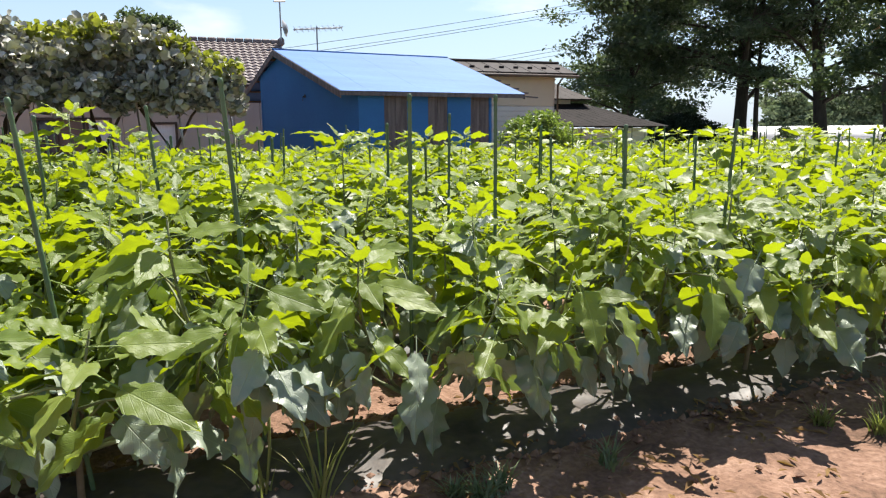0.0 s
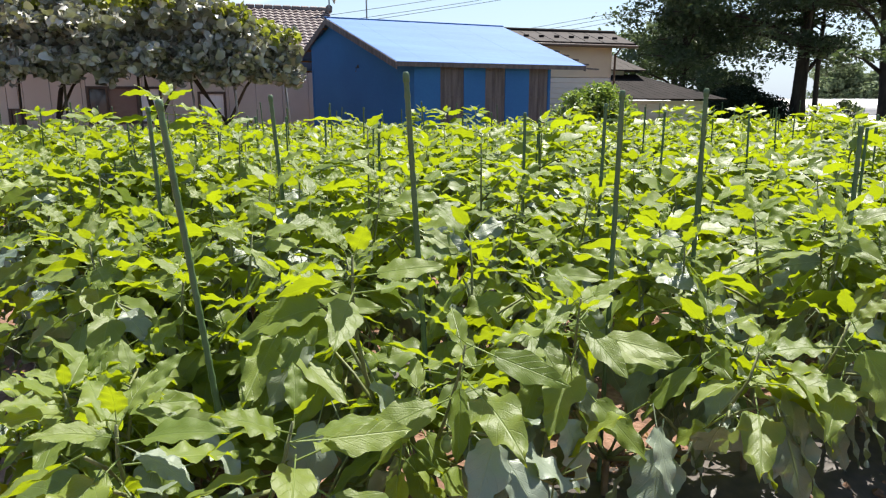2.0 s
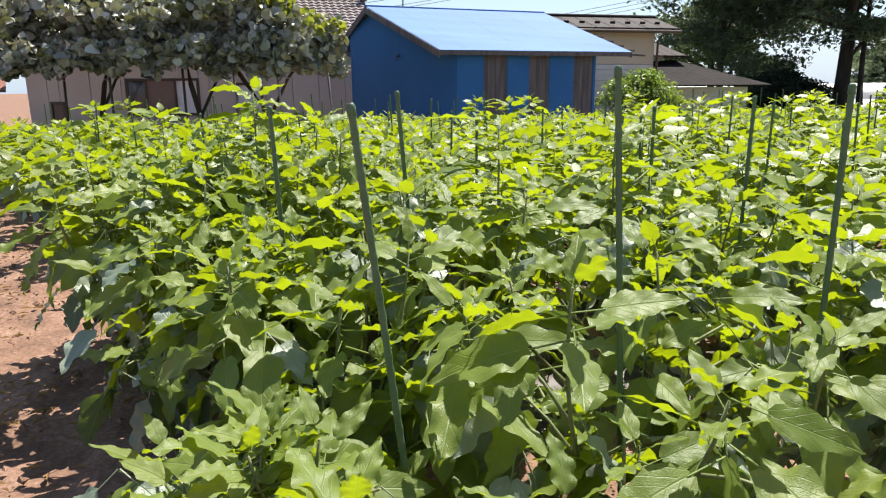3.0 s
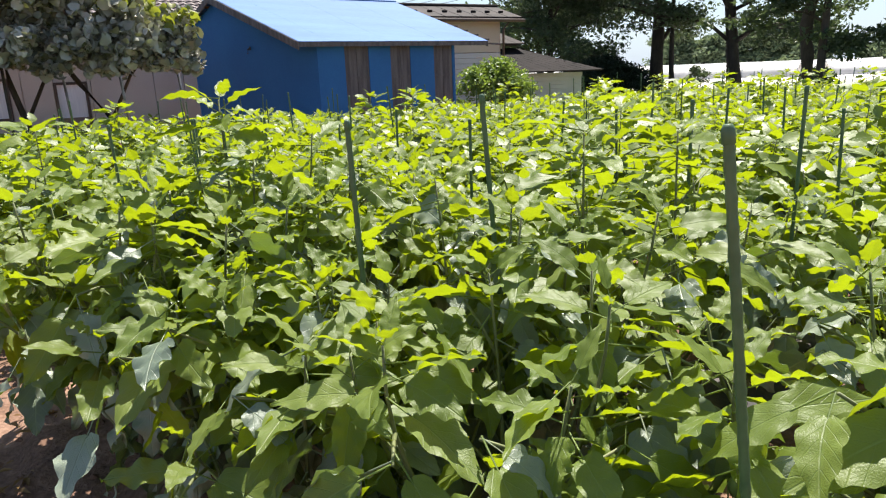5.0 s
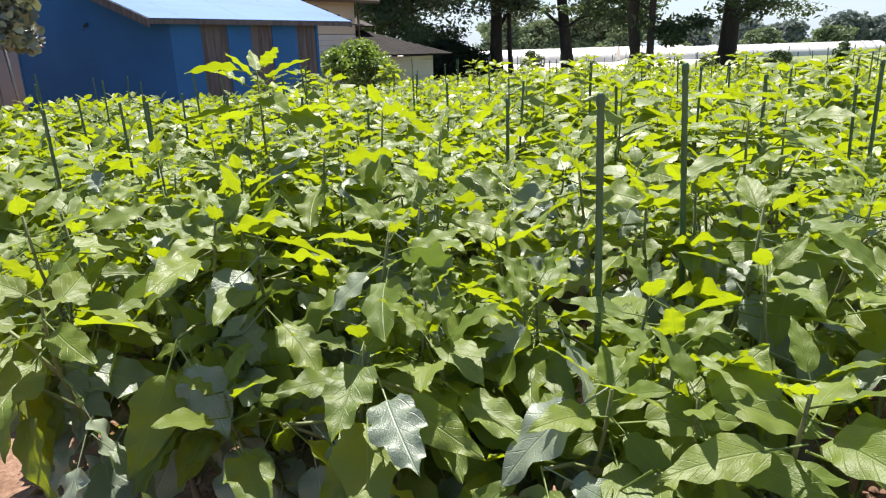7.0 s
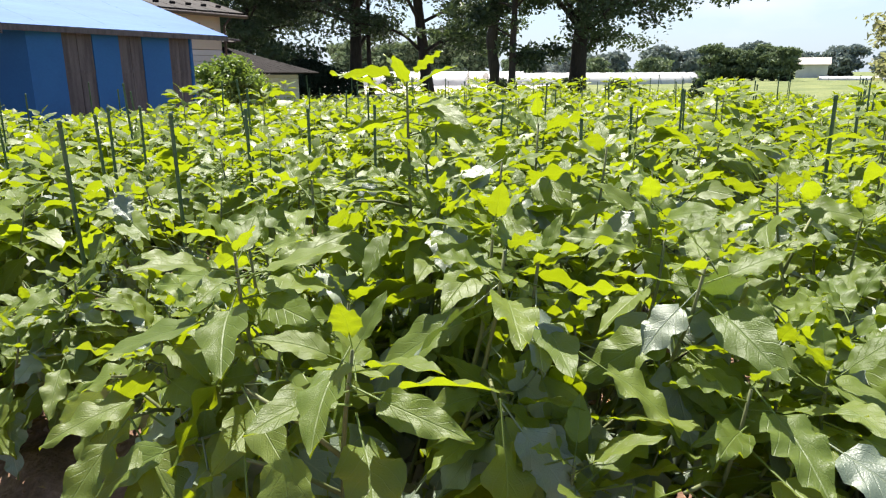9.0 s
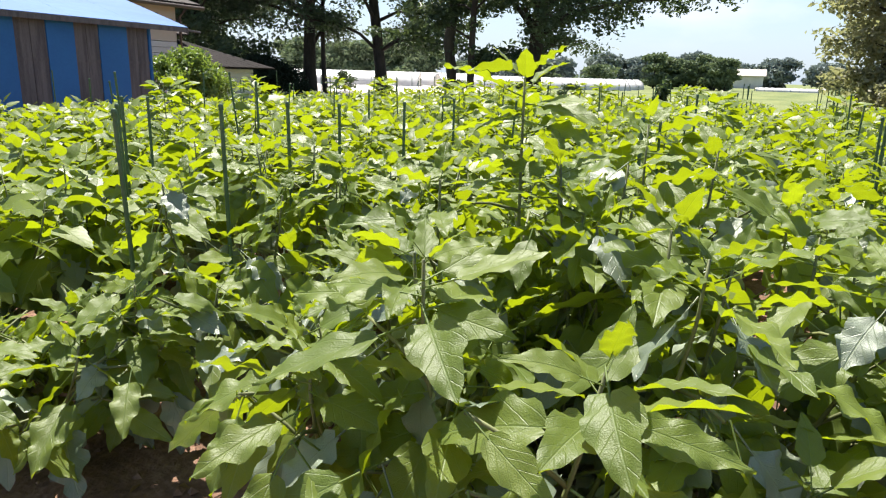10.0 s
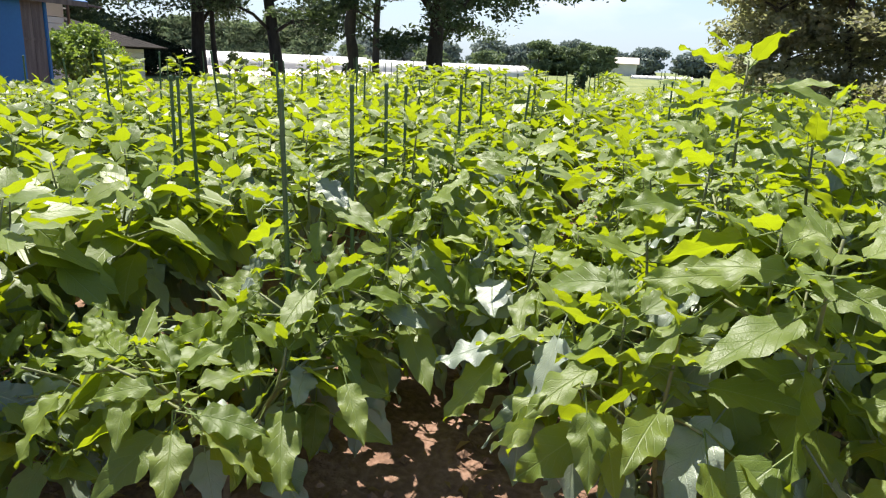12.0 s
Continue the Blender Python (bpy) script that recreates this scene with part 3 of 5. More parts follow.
def place_stakes():
    rng = random.Random(5)
    proto = stake_proto()
    first = True
    # top x, top y, height, lean in x, lean in y (degrees)
    spots = [(-0.03, 0.365, 1.54, -3.5, 0), (-0.713, 0.297, 1.46, -6, 3), (0.715, 0.377, 1.49, 0.5, 0), (1.19, 0.56, 1.50, 0, 0), (1.81, 0.42, 1.36, 0, 1),
             (-0.854, 1.479, 1.43, -2, 0), (-0.351, 1.544, 1.48, -4, 1), (1.04, 1.88, 1.39, 0, 0), (1.32, 1.50, 1.44, 1, 0),
             (-1.294, 4.366, 1.32, -2, 0), (-0.795, 4.363, 1.325, -1, 0), (-0.30, 4.44, 1.32, -1, 0), (0.31, 4.60, 1.29, 0, 0), (0.71, 4.41, 1.30, 1, 0), (1.6, 4.55, 1.30, 0, 0),
             (0.43, 2.89, 1.30, 0, 0), (0.08, 5.97, 1.28, 0, 0), (-0.33, 5.66, 1.30, 0, 0), (-0.62, 5.30, 1.28, -2, 0)]
    starts = {0: 2.5, 1: 2.2, 2: 1.7, 3: 2.3, 4: 0.9, 5: -2.2, 6: -2.8, 7: -3.4, 8: -4.0, 9: -4.4}
    for r, (y, x0, x1) in enumerate(ROWS):
        x = starts[r]
        while x < x1 - 0.4:
            spots.append((x, y + SKEW * x + rng.uniform(-0.1, 0.14), 1.34 + rng.uniform(-0.12, 0.10), rng.gauss(-0.5, 2.2), rng.gauss(0, 2)))
            x += rng.uniform(1.0, 1.9)
    for tx, ty, h, lx, ly in spots:
        up = Vector((math.tan(radians(lx)), math.tan(radians(ly)), 1)).normalized()
        root = Vector((tx, ty, h)) - up * (h / up.z)
        q = Vector((0, 0, 1)).rotation_difference(up).to_matrix().to_4x4()
        m = Matrix.Translation(root) @ q
        if first:
            st, first = proto, False
            proto.matrix_world = m
        else:
            st = copy_thing(proto, m)
        st.scale = (1, 1, h / up.z)


place_stakes()
# ---- blue shed ----
FL, FR = Vector((3.55, 12.83, 2.06)), Vector((8.35, 13.39, 2.06))
RIDGE_L, RIDGE_R = Vector((2.48, 15.42, 3.20)), Vector((7.25, 15.98, 3.20))
BL, BR = Vector((1.75, 17.45, 1.98)), Vector((6.5, 18.0, 1.98))


def wall_slab(bm, a, b, z0, z1, thick, za=None):
    """A wall from a to b in plan, its outer face on that line; za: the top at a, b may differ."""
    a, b = Vector((a[0], a[1], 0)), Vector((b[0], b[1], 0))
    d = (b - a).normalized()
    n = Vector((-d.y, d.x, 0)) * thick
    tops = za or (z1, z1)
    pts = [a + Vector((0, 0, z0)), b + Vector((0, 0, z0)), b + Vector((0, 0, tops[1])), a + Vector((0, 0, tops[0]))]
    f = [bm.verts.new(p) for p in pts]
    k = [bm.verts.new(p + n) for p in pts]
    bm.faces.new(f)
    bm.faces.new(k[::-1])
    for i in range(4):
        bm.faces.new((f[i], k[i], k[(i + 1) % 4], f[(i + 1) % 4]))
    bmesh.ops.recalc_face_normals(bm, faces=bm.faces[:])


def make_shed():
    e = thing("shed", pose(5, 14.5, 0), "bright blue painted shed with a pale blue sheet roof", "shed")
    inv = Matrix.Translation((-5, -14.5, 0))

    def add(name, bm, mat, label="", smooth=False):
        bmesh.ops.transform(bm, matrix=inv, verts=bm.verts[:])
        return part(name, bm, mat, e, label, smooth)

    a, b = Vector((3.98, 13.03, 0)), Vector((7.45, 13.44, 0))   # front wall, left and right corner
    c, d = Vector((2.22, 16.25, 0)), Vector((6.4, 17.4, 0))     # back corners
    along = (b - a).normalized()
    # front wall between the unpainted panels
    length = (b - a).length
    for i, (s0, s1) in enumerate([(0, 0.62), (1.20, 1.74), (2.26, 2.90), (3.42, length)]):
        bm = bmesh.new()
        wall_slab(bm, a + along * s0, a + along * s1, 0, 2.05, 0.06)
        add("wall", bm, BLUE_WALL)
    for s0, s1 in ((0.62, 1.20), (1.74, 2.26), (2.90, 3.42)):
        # boards of raw wood, set back a little, two leaves with a rail
        n = Vector((-along.y, along.x, 0)) * 0.02
        mid = (s0 + s1) / 2
        for q0, q1 in ((s0, mid - 0.004), (mid + 0.004, s1)):
            bm = bmesh.new()
            wall_slab(bm, a + along * q0 + n, a + along * q1 + n, 0.02, 2.03, 0.035)
            add("door_board", bm, GREY_WOOD, "bare weathered grey wooden door board")
        bm = bmesh.new()
        wall_slab(bm, a + along * s0 + n * 0.4, a + along * s1 + n * 0.4, 1.28, 1.33, 0.02)
        add("rail", bm, GREY_WOOD)
    # gable wall with its peak
    bm = bmesh.new()
    g = (c - a)
    n = Vector((g.y, -g.x, 0)).normalized() * 0.06
    pk = a + g * 0.75
    prof = [a, c, c + Vector((0, 0, 2.60)), pk + Vector((0, 0, 3.09)), a + Vector((0, 0, 2.05))]
    f = [bm.verts.new(p) for p in prof]
    k = [bm.verts.new(p + n) for p in prof]
    bm.faces.new(f)
    bm.faces.new(k[::-1])
    for i in range(5):
        bm.faces.new((f[i], k[i], k[(i + 1) % 5], f[(i + 1) % 5]))
    bmesh.ops.recalc_face_normals(bm, faces=bm.faces[:])
    add("gable_wall", bm, BLUE_WALL)
    for p, q in ((c, d), (d, b)):
        bm = bmesh.new()
        wall_slab(bm, q, p, 0, 2.0, 0.06)
        add("wall", bm, BLUE_WALL)
    # small bracket on the gable
    bm = bmesh.new()
    at = a + g * 0.50 - n * 0.6
    tube(bm, [at + Vector((0, 0, 2.02)), at + Vector((-0.05, -0.02, 2.0)), at + Vector((-0.06, -0.03, 1.9))], 0.014, 6)
    tube(bm, [at + Vector((0, 0, 2.06)), at + Vector((0, 0, 1.98))], 0.02, 6)
    add("bracket", bm, DARK_POST, "small dark iron bracket")
    # roof: sheets side by side with a raised seam between them
    sheets = 7
    for lo_a, lo_b, hi_a, hi_b in ((FL, FR, RIDGE_L, RIDGE_R), (BL, BR, RIDGE_L, RIDGE_R)):
        for i in range(sheets):
            s0, s1 = i / sheets, (i + 1) / sheets
            lift = Vector((0, 0, 0.0012 * (i % 2)))
            bm = bmesh.new()
            slab(bm, [lo_a.lerp(lo_b, s0) + lift, lo_a.lerp(lo_b, min(1, s1 + 0.01)) + lift, hi_a.lerp(hi_b, min(1, s1 + 0.01)) + lift, hi_a.lerp(hi_b, s0) + lift], 0.012)
            add("roof_sheet", bm, BLUE_ROOF)
    bm = bmesh.new()
    tube(bm, [RIDGE_L + Vector((-0.03, 0, 0.01)), RIDGE_R + Vector((0.03, 0, 0.01))], 0.02, 8)
    add("ridge_cap", bm, BLUE_ROOF, "", True)
    # eave and rake boards
    for p, q, drop in ((FL, FR, 0.09), (FL, RIDGE_L, 0.15), (RIDGE_L, BL, 0.15), (FR, RIDGE_R, 0.12)):
        bm = bmesh.new()
        dirn = (q - p).normalized()
        side = Vector((-dirn.y, dirn.x, 0)).normalized() * 0.025
        z = Vector((0, 0, -0.014))
        pts = [p + z, q + z, q + z - Vector((0, 0, drop)), p + z - Vector((0, 0, drop))]
        f = [bm.verts.new(v) for v in pts]
        k = [bm.verts.new(v + side) for v in pts]
        bm.faces.new(f)
        bm.faces.new(k[::-1])
        for i in range(4):
            bm.faces.new((f[i], k[i], k[(i + 1) % 4], f[(i + 1) % 4]))
        bmesh.ops.recalc_face_normals(bm, faces=bm.faces[:])
        add("fascia", bm, GREY_WOOD, "weathered grey roof-edge board")
    # rafters under the overhang of the gable
    for i in range(5):
        for lo, hi in ((FL, RIDGE_L), (BL, RIDGE_L)):
            p = lo.lerp(hi, (i + 0.3) / 5) - Vector((0, 0, 0.06))
            bm = bmesh.new()
            tube(bm, [p + Vector((0.05, 0, 0)), p + Vector((0.9, 0.1, 0))], 0.03, 4)
            add("purlin", bm, RAFTER, "brown roof purlin")
    for i in range(7):
        p = FL.lerp(FR, (i + 0.5) / 7) - Vector((0, 0, 0.05))
        q = RIDGE_L.lerp(RIDGE_R, (i + 0.5) / 7) - Vector((0, 0, 0.05))
        bm = bmesh.new()
        tube(bm, [p + (q - p) * 0.01, q], 0.028, 4)
        add("rafter", bm, RAFTER)
    # loose battens past the right gable
    for i in range(5):
        p = FR.lerp(RIDGE_R, 0.02 + 0.11 * i) - Vector((0.3, 0, 0.06))
        bm = bmesh.new()
        box(bm, (0, -0.025, -0.02), (0.75, 0.025, 0.02), 0.004, Matrix.Translation(p) @ pose(0, 0, 0, 0, 3, 6))
        add("batten", bm, GREY_WOOD, "loose pale batten end")


make_shed()

# ---- houses ----


def roof_tiles(e, lo_a, lo_b, hi_a, hi_b, rows, cols, mat, inv):
    """Courses of curved tiles from eave to ridge, each tile a piece."""
    u = (lo_b - lo_a) / cols
    v = (hi_a - lo_a) / rows
    n = u.cross(v).normalized()
    n = n if n.z > 0 else -n
    me = bpy.data.meshes.new("roof_tile")
    bm = bmesh.new()
    grid = []
    for j, lift in ((0, 0.045), (1, 0.012)):
        grid.append([bm.verts.new(u * (i / 4) + v * (j * 1.08) + n * (lift + 0.018 * math.sin(i / 4 * math.pi * 2))) for i in range(5)])
    low = [bm.verts.new(p.co - n * 0.03) for p in grid[0]]
    for i in range(4):
        bm.faces.new((grid[0][i], grid[0][i + 1], grid[1][i + 1], grid[1][i]))
        bm.faces.new((low[i], low[i + 1], grid[0][i + 1], grid[0][i]))
    bm.to_mesh(me)
    bm.free()
    me.materials.append(mat)
    for r in range(rows):
        for c in range(cols):
            ob = new("roof_tile", me)
            ob.parent = e
            ob.matrix_local = inv @ Matrix.Translation(lo_a + u * c + v * r)


def make_house_tiled():
    ox, oy = -1.5, 20.0
    e = thing("house", pose(ox, oy, 0), "single-storey beige panelled house with a brown tiled roof", "house")
    inv = Matrix.Translation((-ox, -oy, 0))

    def add(name, bm, mat, label="", parent=None, smooth=False):
        bmesh.ops.transform(bm, matrix=inv, verts=bm.verts[:])
        return part(name, bm, mat, parent or e, label, smooth)

    x0, x1, y0, y1, top = -6.0, 3.3, 20.0, 25.0, 2.72
    win = [(-3.55, -1.60, 0.55, 1.62), (-0.62, 0.16, 0.0, 1.48), (-5.5, -5.1, 0.2, 1.0)]
    # wall in vertical panels, with the openings left free
    xs = sorted({x0, x1} | {w for o in win for w in o[:2]} | {x0 + 0.78 * i for i in range(1, 12)})
    for a, b in zip(xs, xs[1:]):
        o = next((w for w in win if w[0] <= a + 1e-6 and b <= w[1] + 1e-6), None)
        for z0, z1 in ([(0, top)] if not o else [(0, o[2]), (o[3], top)]):
            if z1 - z0 < 0.02:
                continue
            bm = bmesh.new()
            box(bm, (a + 0.006, y0, z0), (b - 0.006, y0 + 0.09, z1), 0.006)
            add("wall_panel", bm, PALE_WALL)
    bm = bmesh.new()
    box(bm, (x0 + 0.02, y0 + 0.055, 0.0), (x0 + 0.1, y1, top))
    box(bm, (x1 - 0.1, y0 + 0.095, 0.0), (x1, y1, top))
    box(bm, (x0 + 0.1, y1 - 0.1, 0.0), (x1 - 0.1, y1, top))
    add("wall", bm, PALE_WALL)
    for i, (a, b, z0, z1) in enumerate(win):
        bm = bmesh.new()
        t = 0.07
        box(bm, (a, y0 - 0.03, z0), (a + t, y0 + 0.10, z1), 0.005)
        box(bm, (b - t, y0 - 0.03, z0), (b, y0 + 0.10, z1), 0.005)
        box(bm, (a + t, y0 - 0.028, z1 - t), (b - t, y0 + 0.10, z1), 0.005)
        box(bm, (a + t, y0 - 0.028, z0), (b - t, y0 + 0.10, z0 + t), 0.005)
        if i == 0:
            for f in (0.27, 0.67):
                m = a + (b - a) * f
                box(bm, (m - 0.03, y0 - 0.02, z0 + t), (m + 0.03, y0 + 0.08, z1 - t), 0.005)
        add("window_frame", bm, BROWN_FRAME, "dark brown window frame")
        panes = [(a + t, b - t, GLASS)] if i == 2 else [(a + t, b - t, CURTAIN)]
        if i == 0:
            panes = [(a + t, a + (b - a) * 0.27 - 0.03, GLASS), (a + (b - a) * 0.27 + 0.03, a + (b - a) * 0.67 - 0.03, BROWN_PANEL), (a + (b - a) * 0.67 + 0.03, b - t, CURTAIN)]
        for p, q, mt in panes:
            bm = bmesh.new()
            box(bm, (p, y0 + 0.04, z0 + t), (q, y0 + 0.055, z1 - t))
            add("pane", bm, mt, "white curtained pane" if mt is CURTAIN else "")
    # brown door leaf below the white pane
    bm = bmesh.new()
    box(bm, (-0.55, y0 + 0.02, 0.05), (0.09, y0 + 0.035, 0.55), 0.004)
    add("door_panel", bm, BROWN_PANEL, "dark brown lower door panel")
    # roof
    lo_a, lo_b = Vector((-6.6, 19.35, 2.66)), Vector((3.62, 19.35, 2.66))
    hi_a, hi_b = Vector((-6.6, 22.5, 4.22)), Vector((3.62, 22.5, 4.22))
    bm = bmesh.new()
    slab(bm, [lo_a, lo_b, hi_b, hi_a], 0.06)
    slab(bm, [Vector((-6.6, 25.65, 2.66)), Vector((3.62, 25.65, 2.66)), hi_b, hi_a], 0.06)
    add("roof", bm, TILE)
    roof_tiles(e, Vector((-1.0, 19.33, 2.68)), Vector((3.64, 19.33, 2.68)), Vector((-1.0, 22.45, 4.225)), None, 14, 21, TILE, inv)
    bm = bmesh.new()
    for i in range(35):
        box(bm, (-6.6 + i * 0.292, 22.38, 4.2), (-6.6 + i * 0.292 + 0.27, 22.62, 4.36), 0.03)
    add("ridge_tiles", bm, TILE, "row of ridge tiles")
    bm = bmesh.new()
    box(bm, (3.58, 22.3, 4.15), (3.78, 22.7, 4.42), 0.05)
    add("ridge_end_tile", bm, TILE)
    bm = bmesh.new()
    tube(bm, [(-6.6, 19.3, 2.58), (3.62, 19.3, 2.58)], 0.05, 8)
    add("gutter", bm, BROWN_FRAME, "brown rain gutter", None, True)
    # gable triangle
    bm = bmesh.new()
    f = [bm.verts.new(p) for p in ((3.3, 20.0, 2.72), (3.3, 25.0, 2.72), (3.3, 22.5, 4.05))]
    k = [bm.verts.new(v.co + Vector((-0.09, 0, 0))) for v in f]
    bm.faces.new(f)
    bm.faces.new(k[::-1])
    for i in range(3):
        bm.faces.new((f[i], k[i], k[(i + 1) % 3], f[(i + 1) % 3]))
    add("gable", bm, PALE_WALL)


make_house_tiled()


def make_house_brown():
    ox, oy = 9.0, 17.6
    e = thing("house", pose(ox, oy, 0), "cream-sided house with a shallow brown metal roof", "house")
    inv = Matrix.Translation((-ox, -oy, 0))

    def add(name, bm, mat, label="", smooth=False):
        bmesh.ops.transform(bm, matrix=inv, verts=bm.verts[:])
        return part(name, bm, mat, e, label, smooth)

    # walls: cream above, pale lap boards below
    for i in range(12):
        bm = bmesh.new()
        z0 = 0.16 * i
        box(bm, (6.6, 17.6 - 0.008, z0 + 0.004), (11.62, 17.7, z0 + 0.156), 0.006)
        add("lap_board", bm, WHITE_WALL)
    bm = bmesh.new()
    box(bm, (6.6, 17.6, 1.93), (11.62, 17.7, 2.9))
    add("wall", bm, CREAM_WALL)
    bm = bmesh.new()
    box(bm, (11.52, 17.705, 0), (11.62, 22.0, 2.9))
    box(bm, (6.6, 17.705, 0), (6.7, 22.0, 2.9))
    box(bm, (6.7, 21.9, 0), (11.52, 22.0, 2.9))
    add("wall", bm, CREAM_WALL)
    # roof in seamed strips
    lo_a, lo_b = Vector((4.6, 17.22, 2.97)), Vector((12.2, 17.22, 2.97))
    hi_a, hi_b = Vector((4.6, 19.6, 3.50)), Vector((12.9, 19.6, 3.50))
    for i in range(14):
        s0, s1 = i / 14, (i + 1) / 14
        bm = bmesh.new()
        slab(bm, [lo_a.lerp(lo_b, s0), lo_a.lerp(lo_b, s1 - 0.004), hi_a.lerp(hi_b, s1 - 0.004), hi_a.lerp(hi_b, s0)], 0.05)
        add("roof_strip", bm, BROWN_ROOF)
    bm = bmesh.new()
    slab(bm, [Vector((4.6, 22.2, 2.97)), Vector((12.2, 22.2, 2.97)), hi_b, hi_a], 0.05)
    slab(bm, [lo_b, Vector((12.2, 22.2, 2.97)), hi_b + Vector((0, 0.2, 0)), hi_b], 0.05)
    add("roof", bm, BROWN_ROOF)
    bm = bmesh.new()
    tube(bm, [hi_a + Vector((0, 0, 0.03)), hi_b + Vector((0, 0, 0.03))], 0.06, 8)
    add("ridge_cap", bm, DARK_ROOF, "", True)
    # fascia, gutter, downpipe
    bm = bmesh.new()
    box(bm, (4.6, 17.24, 2.83), (12.2, 17.27, 2.92))
    add("fascia", bm, RAFTER)
    bm = bmesh.new()
    tube(bm, [(4.6, 17.18, 2.88), (12.25, 17.18, 2.86)], 0.05, 8)
    add("gutter", bm, BROWN_FRAME, "brown rain gutter", True)
    bm = bmesh.new()
    tube(bm, [(11.7, 17.2, 2.85), (11.68, 17.5, 2.6), (11.68, 17.54, 0.0)], 0.035, 8)
    add("downpipe", bm, BROWN_FRAME, "brown downpipe", True)
    # snow guards
    for i in range(9):
        p = lo_a.lerp(lo_b, 0.42 + 0.065 * i).lerp(hi_a.lerp(hi_b, 0.42 + 0.065 * i), 0.35)
        bm = bmesh.new()
        box(bm, (-0.08, -0.03, 0.0), (0.08, 0.03, 0.07), 0.01, Matrix.Translation(p))
        add("snow_guard", bm, DARK_ROOF)


make_house_brown()


def make_annex():
    ox, oy = 15.5, 21.0
    e = thing("outbuilding", pose(ox, oy, 0), "low outbuilding with stacked dark brown roofs", "outbuilding")
    inv = Matrix.Translation((-ox, -oy, 0))

    def add(name, bm, mat, label="", smooth=False):
        bmesh.ops.transform(bm, matrix=inv, verts=bm.verts[:])
        return part(name, bm, mat, e, label, smooth)

    for i in range(8):
        bm = bmesh.new()
        box(bm, (12.2, 20.6, 0.15 * i + 0.003), (17.6, 20.7, 0.15 * i + 0.147), 0.005)
        add("lap_board", bm, WHITE_WALL)
    bm = bmesh.new()
    box(bm, (17.5, 20.705, 0), (17.6, 25.0, 1.2))
    box(bm, (12.2, 24.9, 0), (17.5, 25.0, 1.2))
    add("wall", bm, WHITE_WALL)
    # lower roof, sloping down to the right
    for i in range(16):
        s0, s1 = i / 16, (i + 1) / 16
        lo_a, lo_b = Vector((12.0, 20.05, 1.30)), Vector((18.2, 20.05, 1.27))
        hi_a, hi_b = Vector((12.0, 22.6, 2.25)), Vector((15.8, 22.6, 2.25))
        bm = bmesh.new()
        slab(bm, [lo_a.lerp(lo_b, s0), lo_a.lerp(lo_b, s1 - 0.003), hi_a.lerp(hi_b, s1 - 0.003), hi_a.lerp(hi_b, s0)], 0.05)
        add("roof_strip", bm, DARK_ROOF)
    bm = bmesh.new()
    slab(bm, [Vector((18.2, 20.05, 1.27)), Vector((18.2, 25.2, 1.27)), Vector((15.8, 22.8, 2.25)), Vector((15.8, 22.6, 2.25))], 0.05)
    add("roof", bm, DARK_ROOF)
    bm = bmesh.new()
    box(bm, (12.0, 22.5, 2.1), (15.2, 24.5, 2.45))
    add("upper_wall", bm, WHITE_WALL)
    # upper roof
    for i in range(9):
        s0, s1 = i / 9, (i + 1) / 9
        lo_a, lo_b = Vector((11.8, 22.0, 2.42)), Vector((15.9, 22.0, 2.40))
        hi_a, hi_b = Vector((11.8, 23.6, 3.30)), Vector((14.6, 23.6, 3.30))
        bm = bmesh.new()
        slab(bm, [lo_a.lerp(lo_b, s0), lo_a.lerp(lo_b, s1 - 0.004), hi_a.lerp(hi_b, s1 - 0.004), hi_a.lerp(hi_b, s0)], 0.05)
        add("roof_strip", bm, BROWN_ROOF)
    bm = bmesh.new()
    slab(bm, [Vector((15.9, 22.0, 2.40)), Vector((15.9, 25.2, 2.40)), Vector((14.6, 23.7, 3.3)), Vector((14.6, 23.6, 3.3))], 0.05)
    add("roof", bm, BROWN_ROOF)


make_annex()


def make_shelter():
    e = thing("shelter", pose(-9.2, 24.0, 0), "small open shelter with a reddish roof on posts", "shelter")
    bm = bmesh.new()
    slab(bm, [(-1.6, -1.2, 1.35), (1.9, -1.2, 1.35), (1.5, 0.4, 1.95), (-1.4, 0.4, 1.95)], 0.08)
    part("roof", bm, RED_ROOF, e)
    for x in (-1.3, -0.4, 0.5, 1.5):
        bm = bmesh.new()
        tube(bm, [(x, -1.0, 0), (x, -1.0, 1.34)], 0.05, 6)
        part("post", bm, DARK_POST, e)


make_shelter()
# ---- foliage in bulk ----


